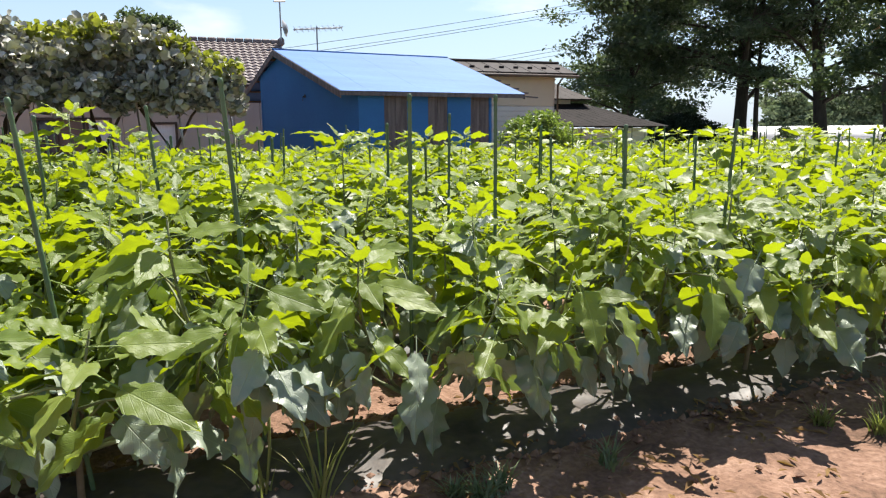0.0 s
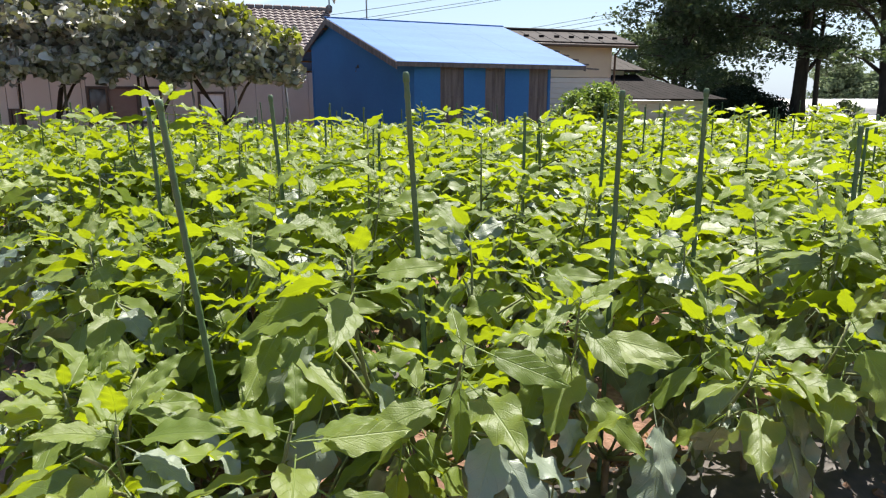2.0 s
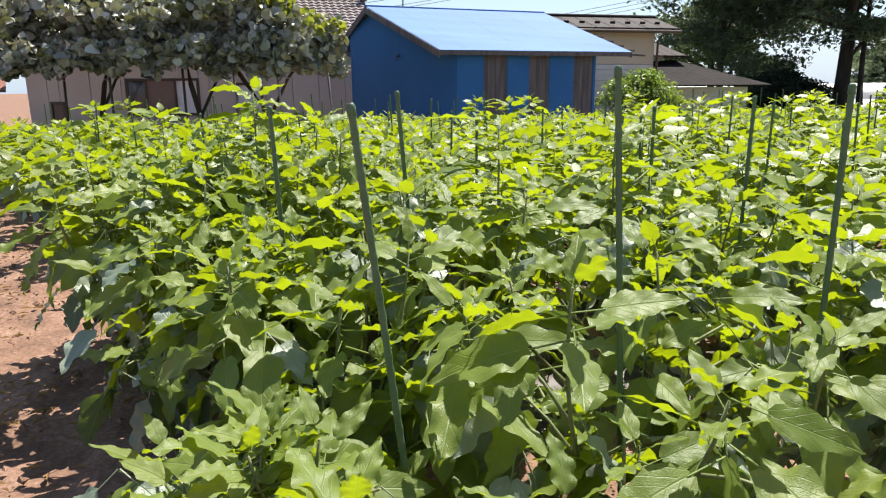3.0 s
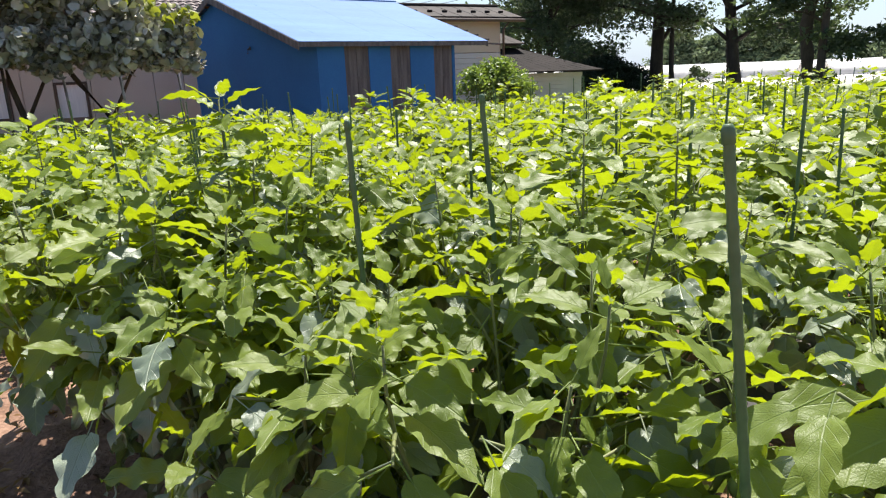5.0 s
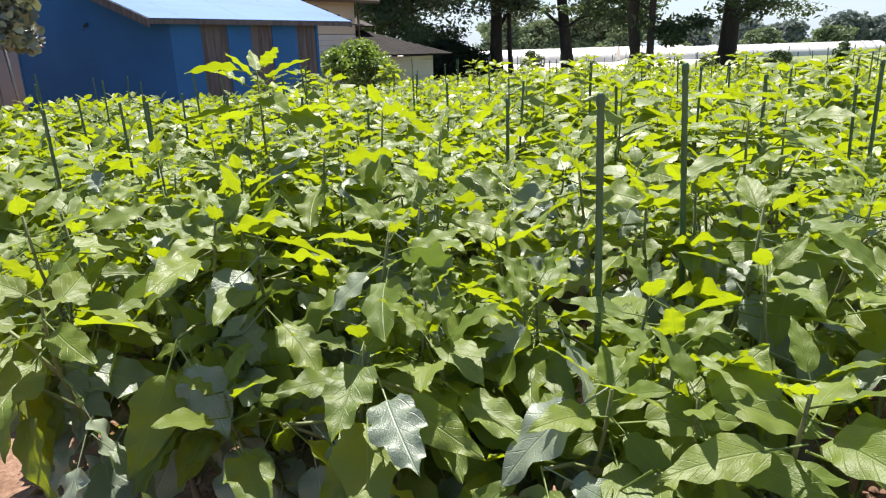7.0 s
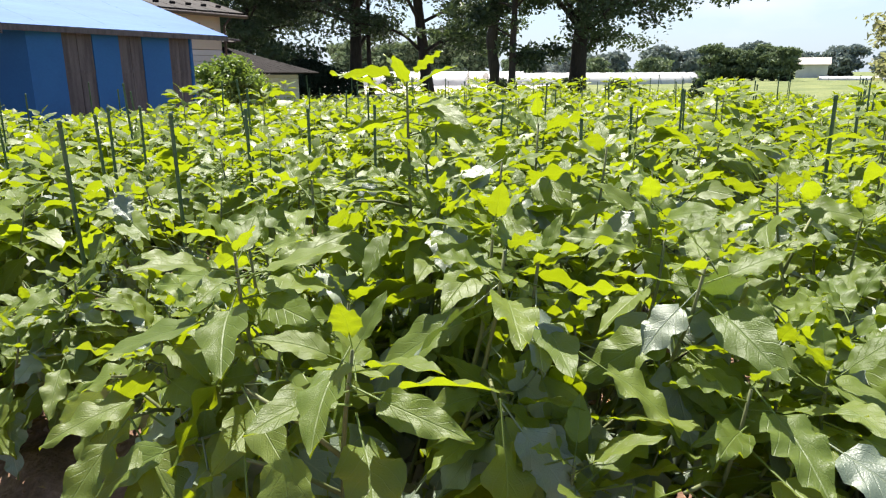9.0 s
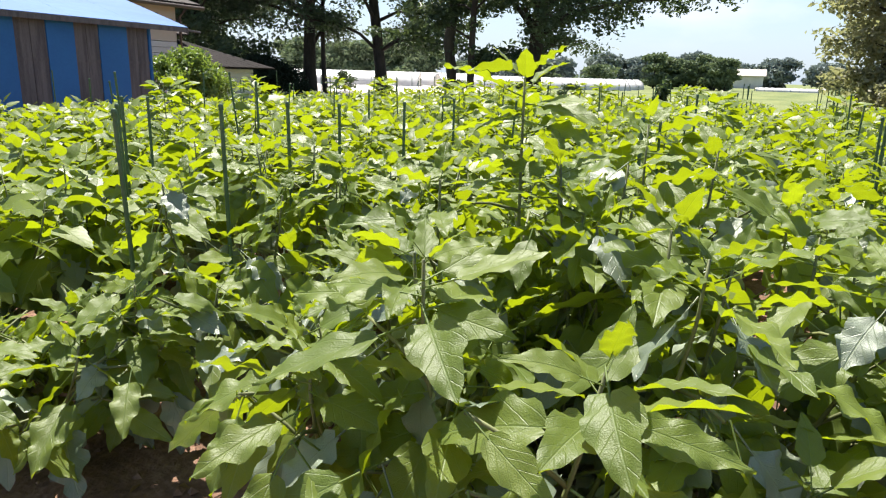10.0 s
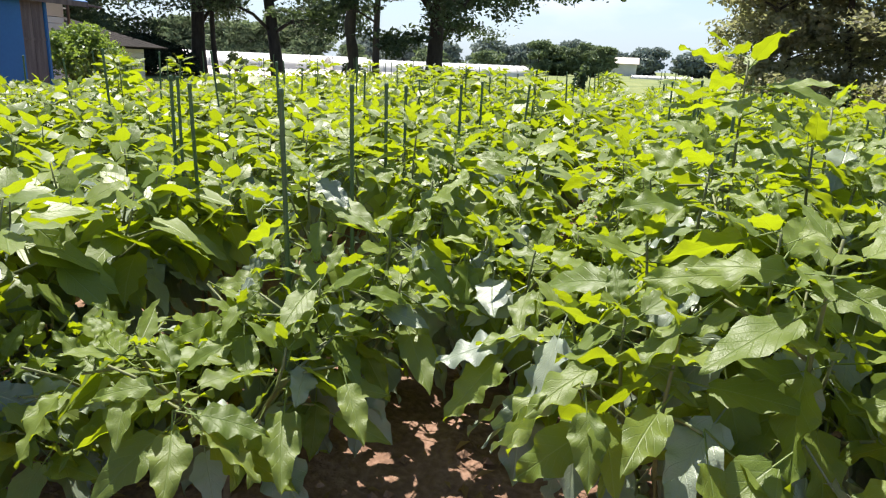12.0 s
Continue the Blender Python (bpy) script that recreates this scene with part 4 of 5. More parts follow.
def leaf_cloud(name, clumps, per, size, material, parent, rng, flat=0.0, oval=0.6, label="", jitter=0.35, rounded=False):
    """Many small folded leaves scattered through clumps (centre, radii)."""
    cs = np.array([c for c, _ in clumps], dtype=float)
    rs = np.array([r for _, r in clumps], dtype=float)
    g = np.random.default_rng(rng.randrange(10 ** 6))
    n = len(clumps) * per
    idx = np.repeat(np.arange(len(clumps)), per)
    d = g.normal(size=(n, 3))
    d /= np.linalg.norm(d, axis=1)[:, None]
    p = cs[idx] + d * rs[idx] * (g.random((n, 1)) ** 0.45)
    up = g.normal(size=(n, 3)) * (1 - flat) + np.array([0, 0, 1.2]) * (0.25 + flat)
    up /= np.linalg.norm(up, axis=1)[:, None]
    ax = g.normal(size=(n, 3))
    ax -= up * (ax * up).sum(1)[:, None]
    ax /= np.linalg.norm(ax, axis=1)[:, None]
    sd = np.cross(up, ax)
    s = size * (1 + jitter * g.normal(size=(n, 1))).clip(0.4, 1.8)
    v = np.stack([p - ax * s * 0.5, p + sd * s * oval * 0.5 + up * s * 0.10, p + ax * s * 0.5 - up * s * 0.1, p - sd * s * oval * 0.5 + up * s * 0.10], 1).reshape(-1, 3)
    i = np.arange(n) * 4
    f = np.concatenate([np.stack([i, i + 1, i + 2], 1), np.stack([i, i + 2, i + 3], 1)]).tolist()
    if rounded:
        ring = []
        for k in range(8):
            a = 2 * math.pi * k / 8
            cup = 0.17 * math.cos(2 * a) + 0.05 * math.sin(3 * a)
            ring.append(p + ax * s * 0.5 * math.cos(a) + sd * s * oval * 0.5 * math.sin(a) + up * s * cup)
        v = np.stack([p - up * s * 0.05] + ring, 1).reshape(-1, 3)
        i = np.arange(n) * 9
        f = np.concatenate([np.stack([i, i + 1 + k, i + 1 + (k + 1) % 8], 1) for k in range(8)]).tolist()
    me = bpy.data.meshes.new(name)
    me.from_pydata(v.tolist(), [], f)
    me.materials.append(material)
    if rounded:
        me.polygons.foreach_set("use_smooth", [True] * len(me.polygons))
    ob = new(name, me)
    ob.parent = parent
    ob["kind"] = "stuff"
    if label:
        ob["label"] = label
    return ob


def make_tree(x, y, rng, height, girth, crown_lo, reach, label, leaf, per=70, size=0.22, limbs=9, lean=(0, 0), clump=0.8, bias=(0, 0), name="tree", site=YARD):
    """A trunk with limbs, twigs and a crown of clumps at their ends."""
    e = thing(name, pose(x, y, 0), label, "tree", site=site)
    bm = bmesh.new()
    pts, radii = [], []
    for k in range(9):
        t = k / 8
        pts.append(Vector((lean[0] * t + 0.10 * math.sin(3 * t + x), lean[1] * t + 0.10 * math.sin(4 * t + y), -0.1 + height * 0.85 * t)))
        radii.append(girth / 2 * (1.25 if k == 0 else 1 - 0.62 * t))
    tube(bm, pts, radii, 12)
    part("trunk", bm, BARK, e, "dark rough trunk", True)
    clumps = []
    for b in range(limbs):
        t = crown_lo / height + (0.95 - crown_lo / height) * (b + 0.3) / limbs
        i = min(7, int(t / 0.85 * 8)) if t < 0.85 else 7
        root = pts[i].lerp(pts[i + 1], 0.5)
        a = b * 2.4 + rng.uniform(-0.4, 0.4)
        ext = reach * (1.05 - 0.45 * t) * rng.uniform(0.75, 1.1)
        end = root + Vector((math.cos(a) * ext + bias[0], math.sin(a) * ext + bias[1], ext * rng.uniform(0.05, 0.5)))
        mid = root.lerp(end, 0.5) + Vector((0, 0, 0.12 * ext))
        bm = bmesh.new()
        tube(bm, [root, root.lerp(mid, 0.5) + Vector((0, 0, 0.05 * ext)), mid, mid.lerp(end, 0.5), end], [girth * 0.16, girth * 0.13, girth * 0.10, girth * 0.06, girth * 0.03], 7)
        for k in range(7):
            f = rng.uniform(0.3, 1.0)
            p = root.lerp(mid, f * 2) if f < 0.5 else mid.lerp(end, f * 2 - 1)
            q = p + Vector((rng.gauss(0, 0.8), rng.gauss(0, 0.8), rng.uniform(-0.35, 0.6))) * ext * 0.36
            tube(bm, [p, p.lerp(q, 0.5) + Vector((0, 0, 0.06)), q], [girth * 0.045, girth * 0.03, girth * 0.012], 5)
            clumps.append((q, (clump * rng.uniform(0.6, 1.2), clump * rng.uniform(0.6, 1.2), clump * rng.uniform(0.3, 0.6))))
            clumps.append((p.lerp(q, 0.6) + Vector((rng.gauss(0, 0.3), rng.gauss(0, 0.3), rng.gauss(0, 0.2))), (clump * 0.75, clump * 0.75, clump * 0.4)))
        part("limb", bm, BARK, e, "", True)
    leaf_cloud("crown", clumps, per, size, leaf, e, rng, 0.35)
    return e


def place_trees():
    rng = random.Random(31)
    dark = "tall broad tree with a dark green crown behind the field"
    make_tree(28.24, 26.67, rng, 15.0, 0.74, 2.7, 7.6, dark, TREE_LEAF, 100, 0.20, 28, (0.1, -0.2), 1.35, (-1.4, 2.6))
    make_tree(28.8, 26.0, rng, 10.0, 0.30, 3.3, 1.9, "slim tree with a thin dark trunk", TREE_LEAF, 60, 0.19, 6, (0, 0.3), 0.8)
    make_tree(29.9, 23.05, rng, 15.0, 0.66, 1.9, 5.2, "leaning tree with a dark dense crown", TREE_LEAF, 90, 0.20, 24, (-0.2, 1.5), 1.15, (0.2, -0.3))
    make_tree(22.3, 13.72, rng, 10.0, 0.30, 1.7, 2.6, "slim straight tree with dark leaves", TREE_LEAF, 80, 0.19, 12, (0.2, 0.1), 0.7)
    make_tree(28.94, 13.81, rng, 12.0, 0.82, 2.35, 6.4, "large tree with low spreading dark branches", TREE_LEAF, 110, 0.20, 28, (0.1, -0.2), 1.35, (0.4, -1.9))
    make_tree(24.0, 30.5, rng, 10.5, 0.4, 0.9, 4.0, dark, TREE_LEAF, 75, 0.21, 20, (0, 0), 1.2)
    make_tree(31.0, 37.5, rng, 11.0, 0.5, 2.0, 4.0, dark, TREE_LEAF, 80, 0.24, 12, (0, 0), 1.2)
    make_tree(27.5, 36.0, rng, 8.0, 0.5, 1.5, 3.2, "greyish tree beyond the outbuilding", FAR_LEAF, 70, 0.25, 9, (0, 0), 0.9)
    make_tree(-1.0, 31.0, rng, 6.9, 0.4, 2.5, 2.0, "green tree rising behind the tiled roof", TREE_LEAF, 80, 0.2, 8, (0, 0), 0.8)
    make_tree(-10.5, 23.0, rng, 4.5, 0.3, 0.8, 2.4, "dark green tree beside the house", TREE_LEAF, 80, 0.2, 9, (0, 0), 0.8)
    make_tree(-14.0, 27.0, rng, 5.5, 0.3, 0.8, 2.6, "dark green tree beside the house", TREE_LEAF, 80, 0.2, 9, (0, 0), 0.8)
    mixed = "bushy olive-green tree at the edge of the field"
    for x, y, h, r in ((18.5, 0.3, 5.2, 1.6), (18.5, -1.5, 6.0, 2.0), (17.0, -3.4, 6.2, 2.2), (21.0, -0.4, 6.0, 2.0), (16.0, -5.6, 6.5, 2.4), (20.5, -3.2, 7.0, 2.4), (14.0, -7.0, 6.5, 2.4)):
        make_tree(x, y, rng, h, 0.26, 0.5, r, mixed, HEDGE_LEAF, 55, 0.15, 12, (rng.uniform(-0.3, 0.3), 0.2), 0.62)


place_trees()


def make_palm():
    e = thing("palm_tree", pose(25.73, 16.62, 0) @ Matrix.Scale(1.25, 4), "fan palm with a shaggy trunk and hanging dead fronds", "palm tree")
    rng = random.Random(3)
    bm = bmesh.new()
    pts = [Vector((0.05 * math.sin(k), 0.05 * math.cos(k * 1.3), 0.45 * k - 0.1)) for k in range(14)]
    tube(bm, pts, [0.17 + 0.035 * (k % 2) for k in range(14)], 10)
    part("trunk", bm, BARK, e, "shaggy fibrous trunk", True)
    for i in range(26):
        a, dead = i * 2.4, i < 14
        el = rng.uniform(-1.45, -1.1) if dead else rng.uniform(-0.3, 0.9)
        root = Vector((0, 0, 5.7 - (rng.uniform(0.2, 2.2) if dead else 0)))
        d = Vector((math.cos(a) * math.cos(el), math.sin(a) * math.cos(el), math.sin(el)))
        bm = bmesh.new()
        hub = root + d * (0.5 if dead else 0.9) + Vector((math.cos(a), math.sin(a), 0)) * 0.25
        tube(bm, [root, hub], [0.02, 0.012], 5)
        u = d.orthogonal().normalized()
        w = d.cross(u)
        for k in range(13):
            s = (k - 6) / 6 * 1.25
            tip = hub + (d * math.cos(s) + u * math.sin(s)) * 0.75 + w * 0.12 * abs(s)
            side = (d * -math.sin(s) + u * math.cos(s)) * 0.035
            a0, a1, a2, a3 = (bm.verts.new(q) for q in (hub, hub.lerp(tip, 0.5) + side, tip, hub.lerp(tip, 0.5) - side))
            bm.faces.new((a0, a1, a2, a3))
        part("dead_frond" if dead else "frond", bm, EGG_DRY if dead else TREE_LEAF, e)


make_palm()


def make_bush(x, y, rx, ry, h, leaf, label, rng, per=60, size=0.09, name="bush", clumps=70):
    e = thing(name, pose(x, y, 0), label, "bush")
    bm = bmesh.new()
    cl = []
    for i in range(clumps):
        a, el = rng.uniform(0, 6.28), rng.uniform(0.0, 1.5)
        k = rng.uniform(0.55, 1.0)
        p = Vector((math.cos(a) * math.cos(el) * rx * k, math.sin(a) * math.cos(el) * ry * k, 0.15 + math.sin(el) * (h - 0.25) * k))
        cl.append((p, (rx * 0.26, ry * 0.26, h * 0.13)))
        if i % 4 == 0:
            tube(bm, [(0.1 * math.cos(a), 0.1 * math.sin(a), -0.03), p * 0.55, p], [0.025, 0.015, 0.006], 5)
    part("branch", bm, WOODY, e, "", True)["kind"] = "stuff"
    leaf_cloud("foliage", cl, per, size, leaf, e, rng, 0.2)


brng = random.Random(77)
make_bush(9.68, 15.05, 1.35, 0.9, 1.72, BUSH_LEAF, "light green rounded bush beside the shed", brng, 90, 0.10, "bush", 90)
make_bush(24.5, 26.8, 2.7, 1.8, 1.9, CONIFER_LEAF, "nearly black dense clipped bush by the outbuilding", brng, 170, 0.12, "bush", 150)
make_bush(12.9, 4.6, 0.35, 0.3, 1.35, TREE_LEAF, "small dark sapling at the end of the rows", brng, 30, 0.1, "sapling", 22)
for bx, by, bh in ((16.5, 0.0, 1.5), (14.5, -1.9, 1.6), (12.5, -3.8, 1.7), (16.0, -2.7, 1.9), (13.5, -5.6, 2.0)):
    make_bush(bx, by, 1.2, 1.0, bh, HEDGE_LEAF, "tangled brownish bush at the field edge", brng, 70, 0.10, "bush", 60)
for bx, by, bh in ((31.5, 19.5, 1.1), (34.5, 17.0, 1.0), (32.5, 27.5, 1.3), (37.0, 14.8, 0.9)):
    make_bush(bx, by, 0.8, 0.8, bh, TREE_LEAF, "small dark shrub beyond the trees", brng, 50, 0.12, "shrub", 30)

# ---- vine pergola ----


def make_pergola():
    rng = random.Random(12)
    e = thing("pergola", pose(-1.6, 13.1, 0), "pipe pergola carrying a heavy grey-green fruit vine", "pergola")
    for x, y, lean in ((2.9, -0.6, -0.15), (1.9, -1.0, -0.12), (1.1, 0.3, -0.1), (0.2, -1.4, 0.0), (-1.0, -1.2, 0.0), (-2.0, 0.0, 0.05), (-2.9, -1.4, -0.05), (-3.8, -0.4, -0.05), (-4.6, -1.2, -0.08)):
        bm = bmesh.new()
        tube(bm, [(x, y, 0), (x + lean, y, 2.1)], 0.022, 8)
        part("post", bm, STEEL if x > 0.5 else DARK_POST, e, "", True)
    for y in (-1.4, -0.2, 1.0, 2.2):
        bm = bmesh.new()
        tube(bm, [(-5.5, y, 2.05), (3.0, y, 2.05)], 0.02, 6)
        part("pipe", bm, STEEL, e, "", True)
    for x in (-5.0, -2.5, 0.0, 2.5):
        bm = bmesh.new()
        tube(bm, [(x, -1.6, 2.09), (x, 2.4, 2.09)], 0.02, 6)
        part("pipe", bm, STEEL, e, "", True)
    v = thing("vine", pose(-1.6, 13.1, 0), "fruit vine with round grey-green leaves over the pergola", "vine")
    for bx, by, tx in ((-3.1, -1.2, -3.9), (0.3, -0.5, 0.2), (-1.6, 0.5, -1.2), (1.6, -0.2, 0.9)):
        bm = bmesh.new()
        tube(bm, [(bx, by, -0.05), (bx + 0.1, by, 0.7), ((bx + tx) / 2, by + 0.1, 1.4), (tx, by, 2.0), (tx - 0.5, by + 0.5, 2.3)], [0.062, 0.052, 0.045, 0.035, 0.025], 8)
        tube(bm, [(bx + 0.1, by, 0.8), (bx + 0.45, by - 0.1, 1.5), (bx + 0.9, by, 2.05)], [0.034, 0.026, 0.018], 7)
        part("trunk", bm, BARK, v, "twisted grey vine trunk", True)
    clumps, tips = [], []
    for i in range(620):
        x = rng.uniform(-6.5, 2.8)
        y = rng.uniform(-1.9, 2.6)
        edge = min(1.0, (2.95 - x) / 1.9)
        topz = 2.0 + 1.35 * math.sqrt(max(0.0, edge)) * (1 - 0.12 * abs(y - 0.4))
        z = rng.uniform(1.92, max(2.05, topz))
        c = (Vector((x, y, z)), (0.36, 0.36, 0.22))
        (tips if z > topz - 0.22 and rng.random() < 0.45 else clumps).append(c)
    for i in range(110):  # hanging shoots along the front edge
        x = rng.uniform(-6.5, 2.85)
        clumps.append((Vector((x, -1.9 + rng.uniform(-0.1, 0.3), rng.uniform(1.66, 2.05))), (0.24, 0.2, 0.24)))
    leaf_cloud("foliage", clumps, 56, 0.14, KIWI_LEAF, v, rng, 0.15, 0.86, rounded=True)
    leaf_cloud("young_foliage", tips, 44, 0.135, VINE_TIP, v, rng, 0.2, 0.9, "yellow-green young vine leaves", rounded=True)


make_pergola()

# ---- beyond the trees ----


def make_tunnel(x, y0, y1, x_end, r, label):
    """A long plastic growing tunnel with hoops."""
    e = thing("plastic_tunnel", pose(x, y0, 0), label, "greenhouse", "plastic growing tunnels", site=BEYOND)
    n = 12
    d = Vector((x_end - x, y1 - y0, 0))
    side = Vector((-d.y, d.x, 0)).normalized()
    bm = bmesh.new()
    rings = []
    steps = 24
    for k in range(steps + 1):
        c = d * (k / steps)
        sag = 0.04 * (k % 2)
        rings.append([bm.verts.new(c + side * math.cos(math.pi * j / n) * r + Vector((0, 0, math.sin(math.pi * j / n) * (r * 0.6 - sag)))) for j in range(n + 1)])
    for a, b in zip(rings, rings[1:]):
        for j in range(n):
            bm.faces.new((a[j], a[j + 1], b[j + 1], b[j]))
    bm.faces.new(rings[0])
    bm.faces.new(rings[-1][::-1])
    part("film", bm, PLASTIC, e, "", True)
    for k in range(0, steps + 1, 3):
        bm = bmesh.new()
        c = d * (k / steps)
        tube(bm, [c + side * math.cos(math.pi * j / n) * (r + 0.03) + Vector((0, 0, math.sin(math.pi * j / n) * (r * 0.6 + 0.03))) for j in range(n + 1)], 0.03, 4)
        part("hoop", bm, STEEL, e)


for i in range(4):
    make_tunnel(46 + 5 * i, 62 + 2 * i, 30, 58 + 5 * i, 2.2, "long white plastic growing tunnel beyond the trees")
for i in range(3):
    make_tunnel(60 + 5 * i, 29, 13.5, 72 + 5 * i, 1.9, "long white plastic growing tunnel beyond the trees")
make_tunnel(103, 0.5, -8.0, 104, 0.9, "low white plastic tunnel on the meadow")


def far_trees():
    rng = random.Random(55)
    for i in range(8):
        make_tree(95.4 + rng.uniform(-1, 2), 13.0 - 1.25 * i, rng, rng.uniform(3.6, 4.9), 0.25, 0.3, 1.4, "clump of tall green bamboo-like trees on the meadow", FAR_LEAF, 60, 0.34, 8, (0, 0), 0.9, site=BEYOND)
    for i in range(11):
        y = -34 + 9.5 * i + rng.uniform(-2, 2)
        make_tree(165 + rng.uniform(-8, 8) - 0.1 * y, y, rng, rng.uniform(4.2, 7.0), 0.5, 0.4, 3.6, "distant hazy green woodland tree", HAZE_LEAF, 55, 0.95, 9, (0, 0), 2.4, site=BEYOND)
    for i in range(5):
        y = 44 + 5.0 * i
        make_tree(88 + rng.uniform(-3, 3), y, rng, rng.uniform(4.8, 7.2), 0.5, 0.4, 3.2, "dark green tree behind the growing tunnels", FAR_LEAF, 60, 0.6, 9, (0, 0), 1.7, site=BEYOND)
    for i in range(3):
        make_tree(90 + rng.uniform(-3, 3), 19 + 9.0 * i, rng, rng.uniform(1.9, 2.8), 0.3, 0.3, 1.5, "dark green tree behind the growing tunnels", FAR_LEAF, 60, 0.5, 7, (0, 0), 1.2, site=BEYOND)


far_trees()


def make_far_house(x, y, w):
    e = thing("house", pose(x, y, 0), "distant pale house at the edge of the woodland", "house", site=BEYOND)
    bm = bmesh.new()
    box(bm, (-2, -w / 2, 0), (2, w / 2, 2.4))
    part("wall", bm, WHITE_WALL, e)
    bm = bmesh.new()
    slab(bm, [(-2.5, -w / 2 - 0.4, 2.35), (-2.5, w / 2 + 0.4, 2.35), (0, w / 2 + 0.4, 3.6), (0, -w / 2 - 0.4, 3.6)], 0.15)
    slab(bm, [(2.5, -w / 2 - 0.4, 2.35), (2.5, w / 2 + 0.4, 2.35), (0, w / 2 + 0.4, 3.6), (0, -w / 2 - 0.4, 3.6)], 0.15)
    part("roof", bm, PALE_WALL, e)


make_far_house(140, 1.5, 5.0)

# ---- cables and aerials ----


def cable(a, b, sag):
    bm = bmesh.new()
    a, b = Vector(a), Vector(b)
    tube(bm, [a.lerp(b, k / 16) - Vector((0, 0, sag * 4 * (k / 16) * (1 - k / 16))) for k in range(17)], 0.016, 4)
    bmesh.ops.transform(bm, matrix=YARD, verts=bm.verts[:])
    return tagged(obj("overhead_cable", bm, CABLE), "thin dark overhead cable across the sky", "cable", "overhead cables")


for dz in (0.0, 0.16, 0.55):
    cable((0.0, 35.0, 4.05 + dz), (40.0, 35.0, 11.8 + dz), 0.25)
for dz in (0.0, 0.22, 0.42):
    cable((10.0, 35.0, 3.6 + dz), (40.0, 35.0, 9.45 + dz * 1.4), 0.2)


def make_aerial():
    e = thing("tv_aerial", pose(4.55, 20.5, 3.55) @ Matrix.Scale(1.35, 4), "thin metal television aerial on the roof", "aerial")
    bm = bmesh.new()
    tube(bm, [(0, 0, -0.15), (0, 0, 0.75)], 0.018, 6)
    part("mast", bm, STEEL, e)
    bm = bmesh.new()
    tube(bm, [(-0.55, 0, 0.66), (0.62, 0, 0.76)], 0.014, 6)
    part("boom", bm, STEEL, e)
    for i in range(9):
        f = -0.5 + i * 0.135
        bm = bmesh.new()
        z = 0.665 + (f + 0.5) * 0.085
        tube(bm, [(f, -0.22, z), (f, 0.22, z)], 0.008, 5)
        tube(bm, [(f - 0.05, 0, z + 0.07), (f + 0.05, 0, z - 0.07)], 0.008, 5)
        part("element", bm, STEEL, e)
    d = thing("satellite_dish", pose(3.72, 22.3, 4.3), "grey satellite dish and mast on the ridge", "satellite dish")
    bm = bmesh.new()
    tube(bm, [(-0.05, 0, 0), (-0.05, 0, 1.35)], 0.025, 6)
    part("mast", bm, STEEL, d)
    bm = bmesh.new()
    r = bmesh.ops.create_cone(bm, cap_ends=False, segments=18, radius1=0.30, radius2=0.12, depth=0.10)
    bmesh.ops.create_circle(bm, cap_ends=True, segments=18, radius=0.12, matrix=Matrix.Translation((0, 0, 0.05)))
    bmesh.ops.transform(bm, matrix=pose(0.12, 0, 0.45, 80, 0, 70), verts=bm.verts[:])
    part("dish", bm, STEEL, d, "", True)
    bm = bmesh.new()
    tube(bm, [(-0.05, 0, 0.45), (0.12, 0, 0.45)], 0.02, 6)
    part("arm", bm, STEEL, d)
    bm = bmesh.new()
    tube(bm, [(-0.25, -0.1, 1.3), (0.15, 0.1, 1.36)], 0.03, 5)
    part("receiver", bm, STEEL, d)


make_aerial()

# ---- ground litter and weeds ----


def make_litter():
    rng = random.Random(9)
    cl = []
    for i in range(520):
        x, y = rng.uniform(-4.5, 4.5), rng.uniform(-1.3, 6.0)
        if x > -1.2 and y > 0.6 and rng.random() < 0.6:
            continue
        cl.append((Vector((x, y, 0.028)), (0.22, 0.22, 0.018)))
    ob = leaf_cloud("dry_leaf_litter", cl, 14, 0.05, EGG_DRY, None, rng, 0.9, 0.3, jitter=0.6)
    tagged(ob, "scattered dry brown leaf and stalk litter on soil", "litter", kind="stuff")
    # clods of soil
    vs, fs = [], []
    for i in range(3200):
        x, y = rng.uniform(-4.5, 4.8), rng.uniform(-1.6, 6.0)
        s = 0.005 + 0.024 * rng.random() ** 2.5
        o = len(vs)
        a = rng.uniform(0, 6.28)
        for dx, dy, dz in ((1, 0, 0), (0, 1, 0), (-1, 0.2, 0), (-0.1, -1, 0), (0.2, 0.1, 0.75), (-0.1, 0, -0.8)):
            c, sn = math.cos(a), math.sin(a)
            k = s * rng.uniform(0.7, 1.3)
            vs.append((x + (dx * c - dy * sn) * k, y + (dx * sn + dy * c) * k, 0.03 + dz * k))
        fs += [(o, o + 1, o + 4), (o + 1, o + 2, o + 4), (o + 2, o + 3, o + 4), (o + 3, o, o + 4), (o + 1, o, o + 5), (o + 2, o + 1, o + 5), (o + 3, o + 2, o + 5), (o, o + 3, o + 5)]
    tagged(pydata("soil_clods", vs, fs, GROUND, smooth=False), "small reddish clods of dry soil", "soil", kind="stuff")


make_litter()


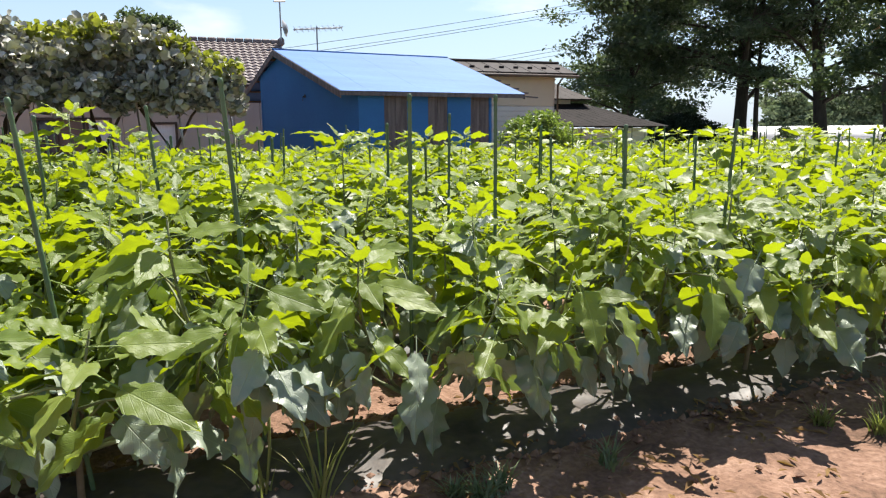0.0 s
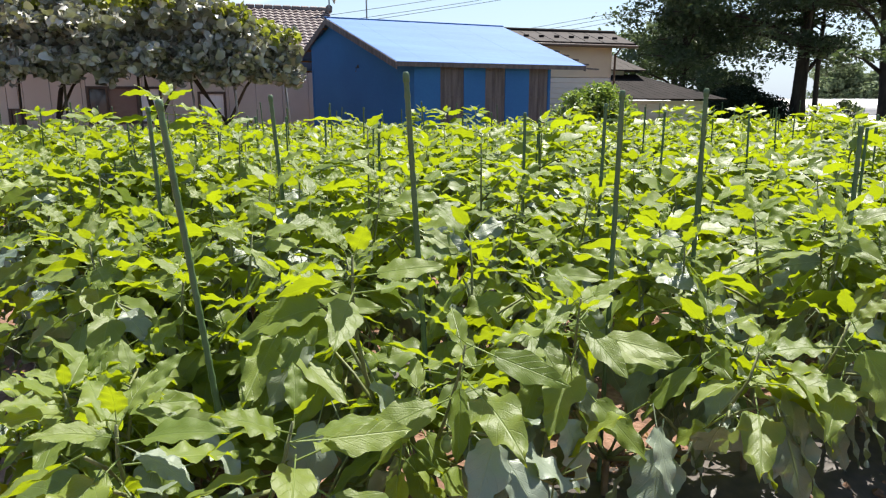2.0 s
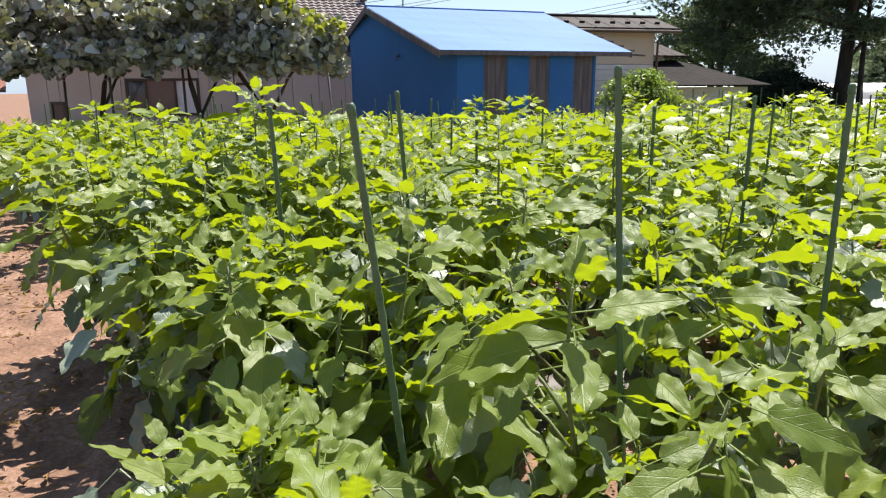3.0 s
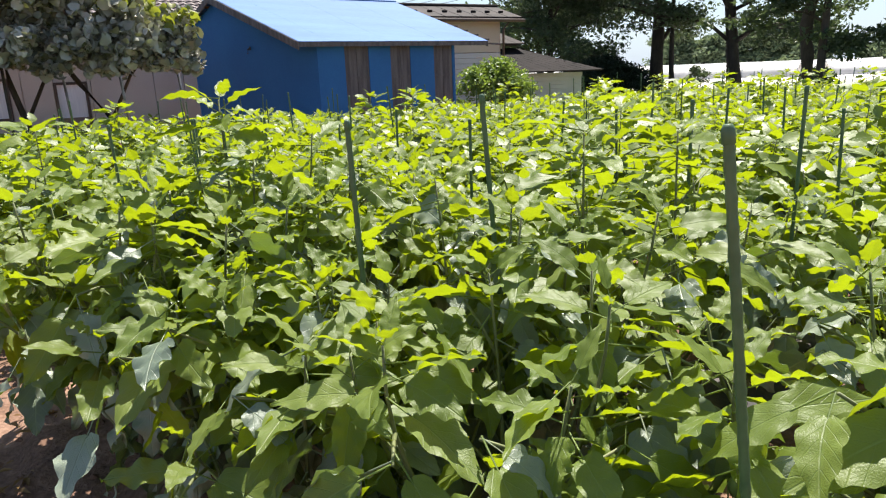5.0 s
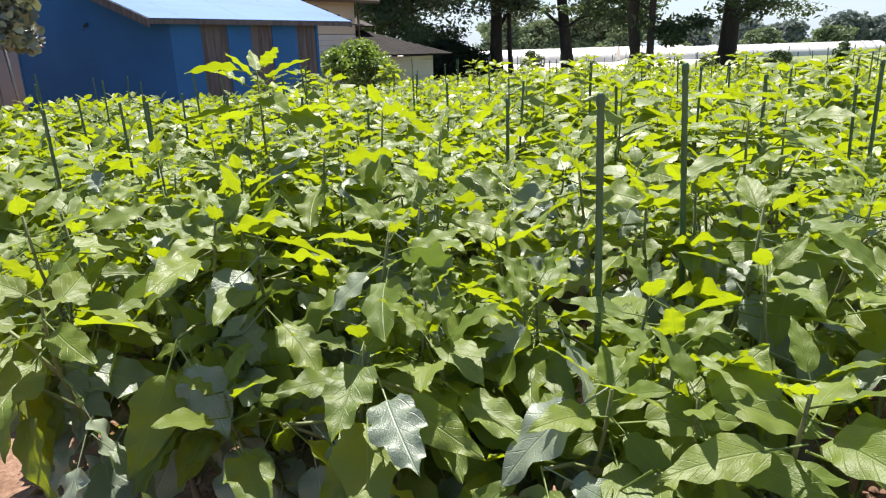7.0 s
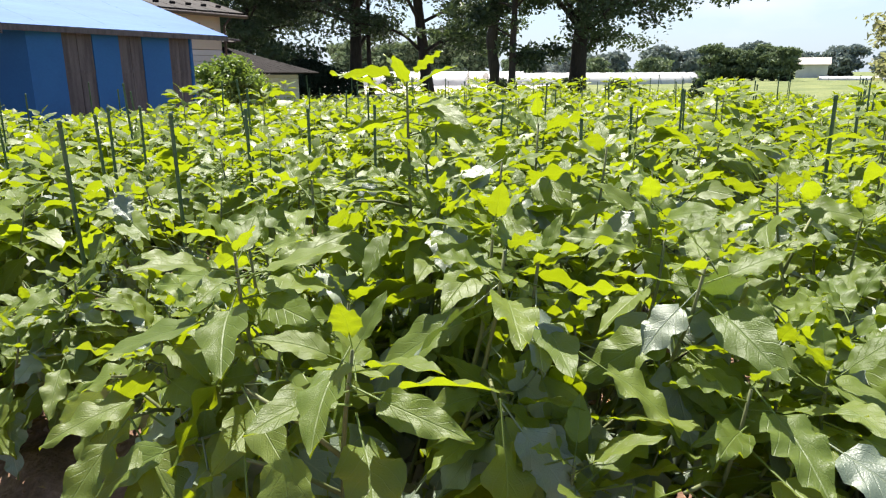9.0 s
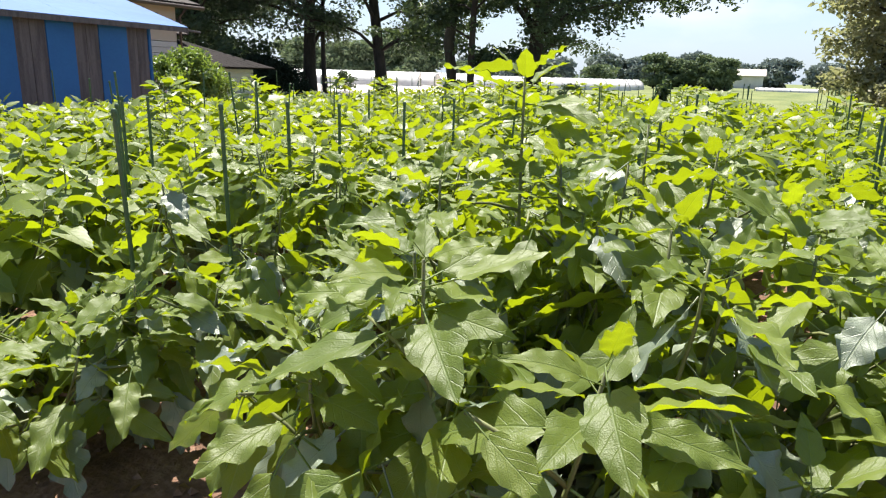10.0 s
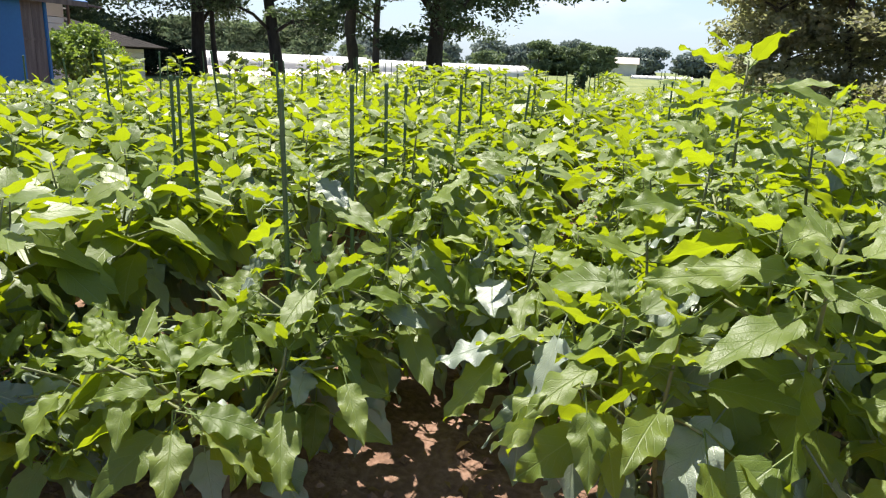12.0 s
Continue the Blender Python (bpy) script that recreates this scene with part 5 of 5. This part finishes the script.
def grass_tuft(x, y, blades, length, rng, mat, label, name="grass_tuft", seed_head=False):
    e = thing(name, pose(x, y, 0), label, "grass", site=FIELD)
    bm = bmesh.new()
    for i in range(blades):
        a, L = rng.uniform(0, 6.28), length * rng.uniform(0.6, 1.1)
        out = rng.uniform(0.25, 0.9)
        p0 = Vector((rng.gauss(0, 0.02), rng.gauss(0, 0.02), 0.0))
        prev = None
        sd = Vector((-math.sin(a), math.cos(a), 0)) * 0.0065
        for k in range(5):
            t = k / 4
            c = p0 + Vector((math.cos(a) * out * L * t ** 1.5, math.sin(a) * out * L * t ** 1.5, L * (t - 0.45 * out * t * t)))
            w = sd * (1 - t * 0.9)
            cur = (bm.verts.new(c - w), bm.verts.new(c + w))
            if prev:
                bm.faces.new((prev[0], prev[1], cur[1], cur[0]))
            prev = cur
    part("blade", bm, mat, e, "", True)["kind"] = "stuff"
    if seed_head:
        bm = bmesh.new()
        for k in range(3):
            a = 1.0 + k * 2.0
            top = Vector((0.07 * math.cos(a), 0.07 * math.sin(a), 0.38 + 0.04 * k))
            tube(bm, [(0, 0, 0), top * 0.5 + Vector((0.01, 0, 0)), top], [0.005, 0.004, 0.003], 5)
            for j in range(4):
                b = a + j * 1.57
                tube(bm, [top, top + Vector((0.12 * math.cos(b), 0.12 * math.sin(b), 0.08))], [0.004, 0.002], 4)
        part("seed_head", bm, GRASS, e, "pale spreading seed head", True)


def place_weeds():
    rng = random.Random(14)
    grass_tuft(0.20, -0.12, 14, 0.42, rng, GRASS, "tall pale grass weed with seed heads", seed_head=True)
    grass_tuft(0.02, 0.0, 9, 0.22, rng, GRASS, "tall pale grass weed with seed heads", seed_head=True)
    for x, y, n, h in ((0.76, -0.28, 70, 0.13), (0.86, -0.22, 70, 0.12), (0.68, -0.22, 60, 0.11), (2.6, -0.42, 60, 0.18), (2.85, -0.3, 60, 0.2), (3.05, -0.5, 70, 0.16), (2.45, -0.25, 50, 0.14), (3.3, -0.25, 70, 0.2), (1.35, -0.2, 40, 0.14), (3.6, -0.5, 70, 0.2), (2.75, -0.6, 50, 0.16)):
        grass_tuft(x, y, n, h, rng, WEED if x < 1.5 else GRASS, "low green weed growing on bare soil")


place_weeds()
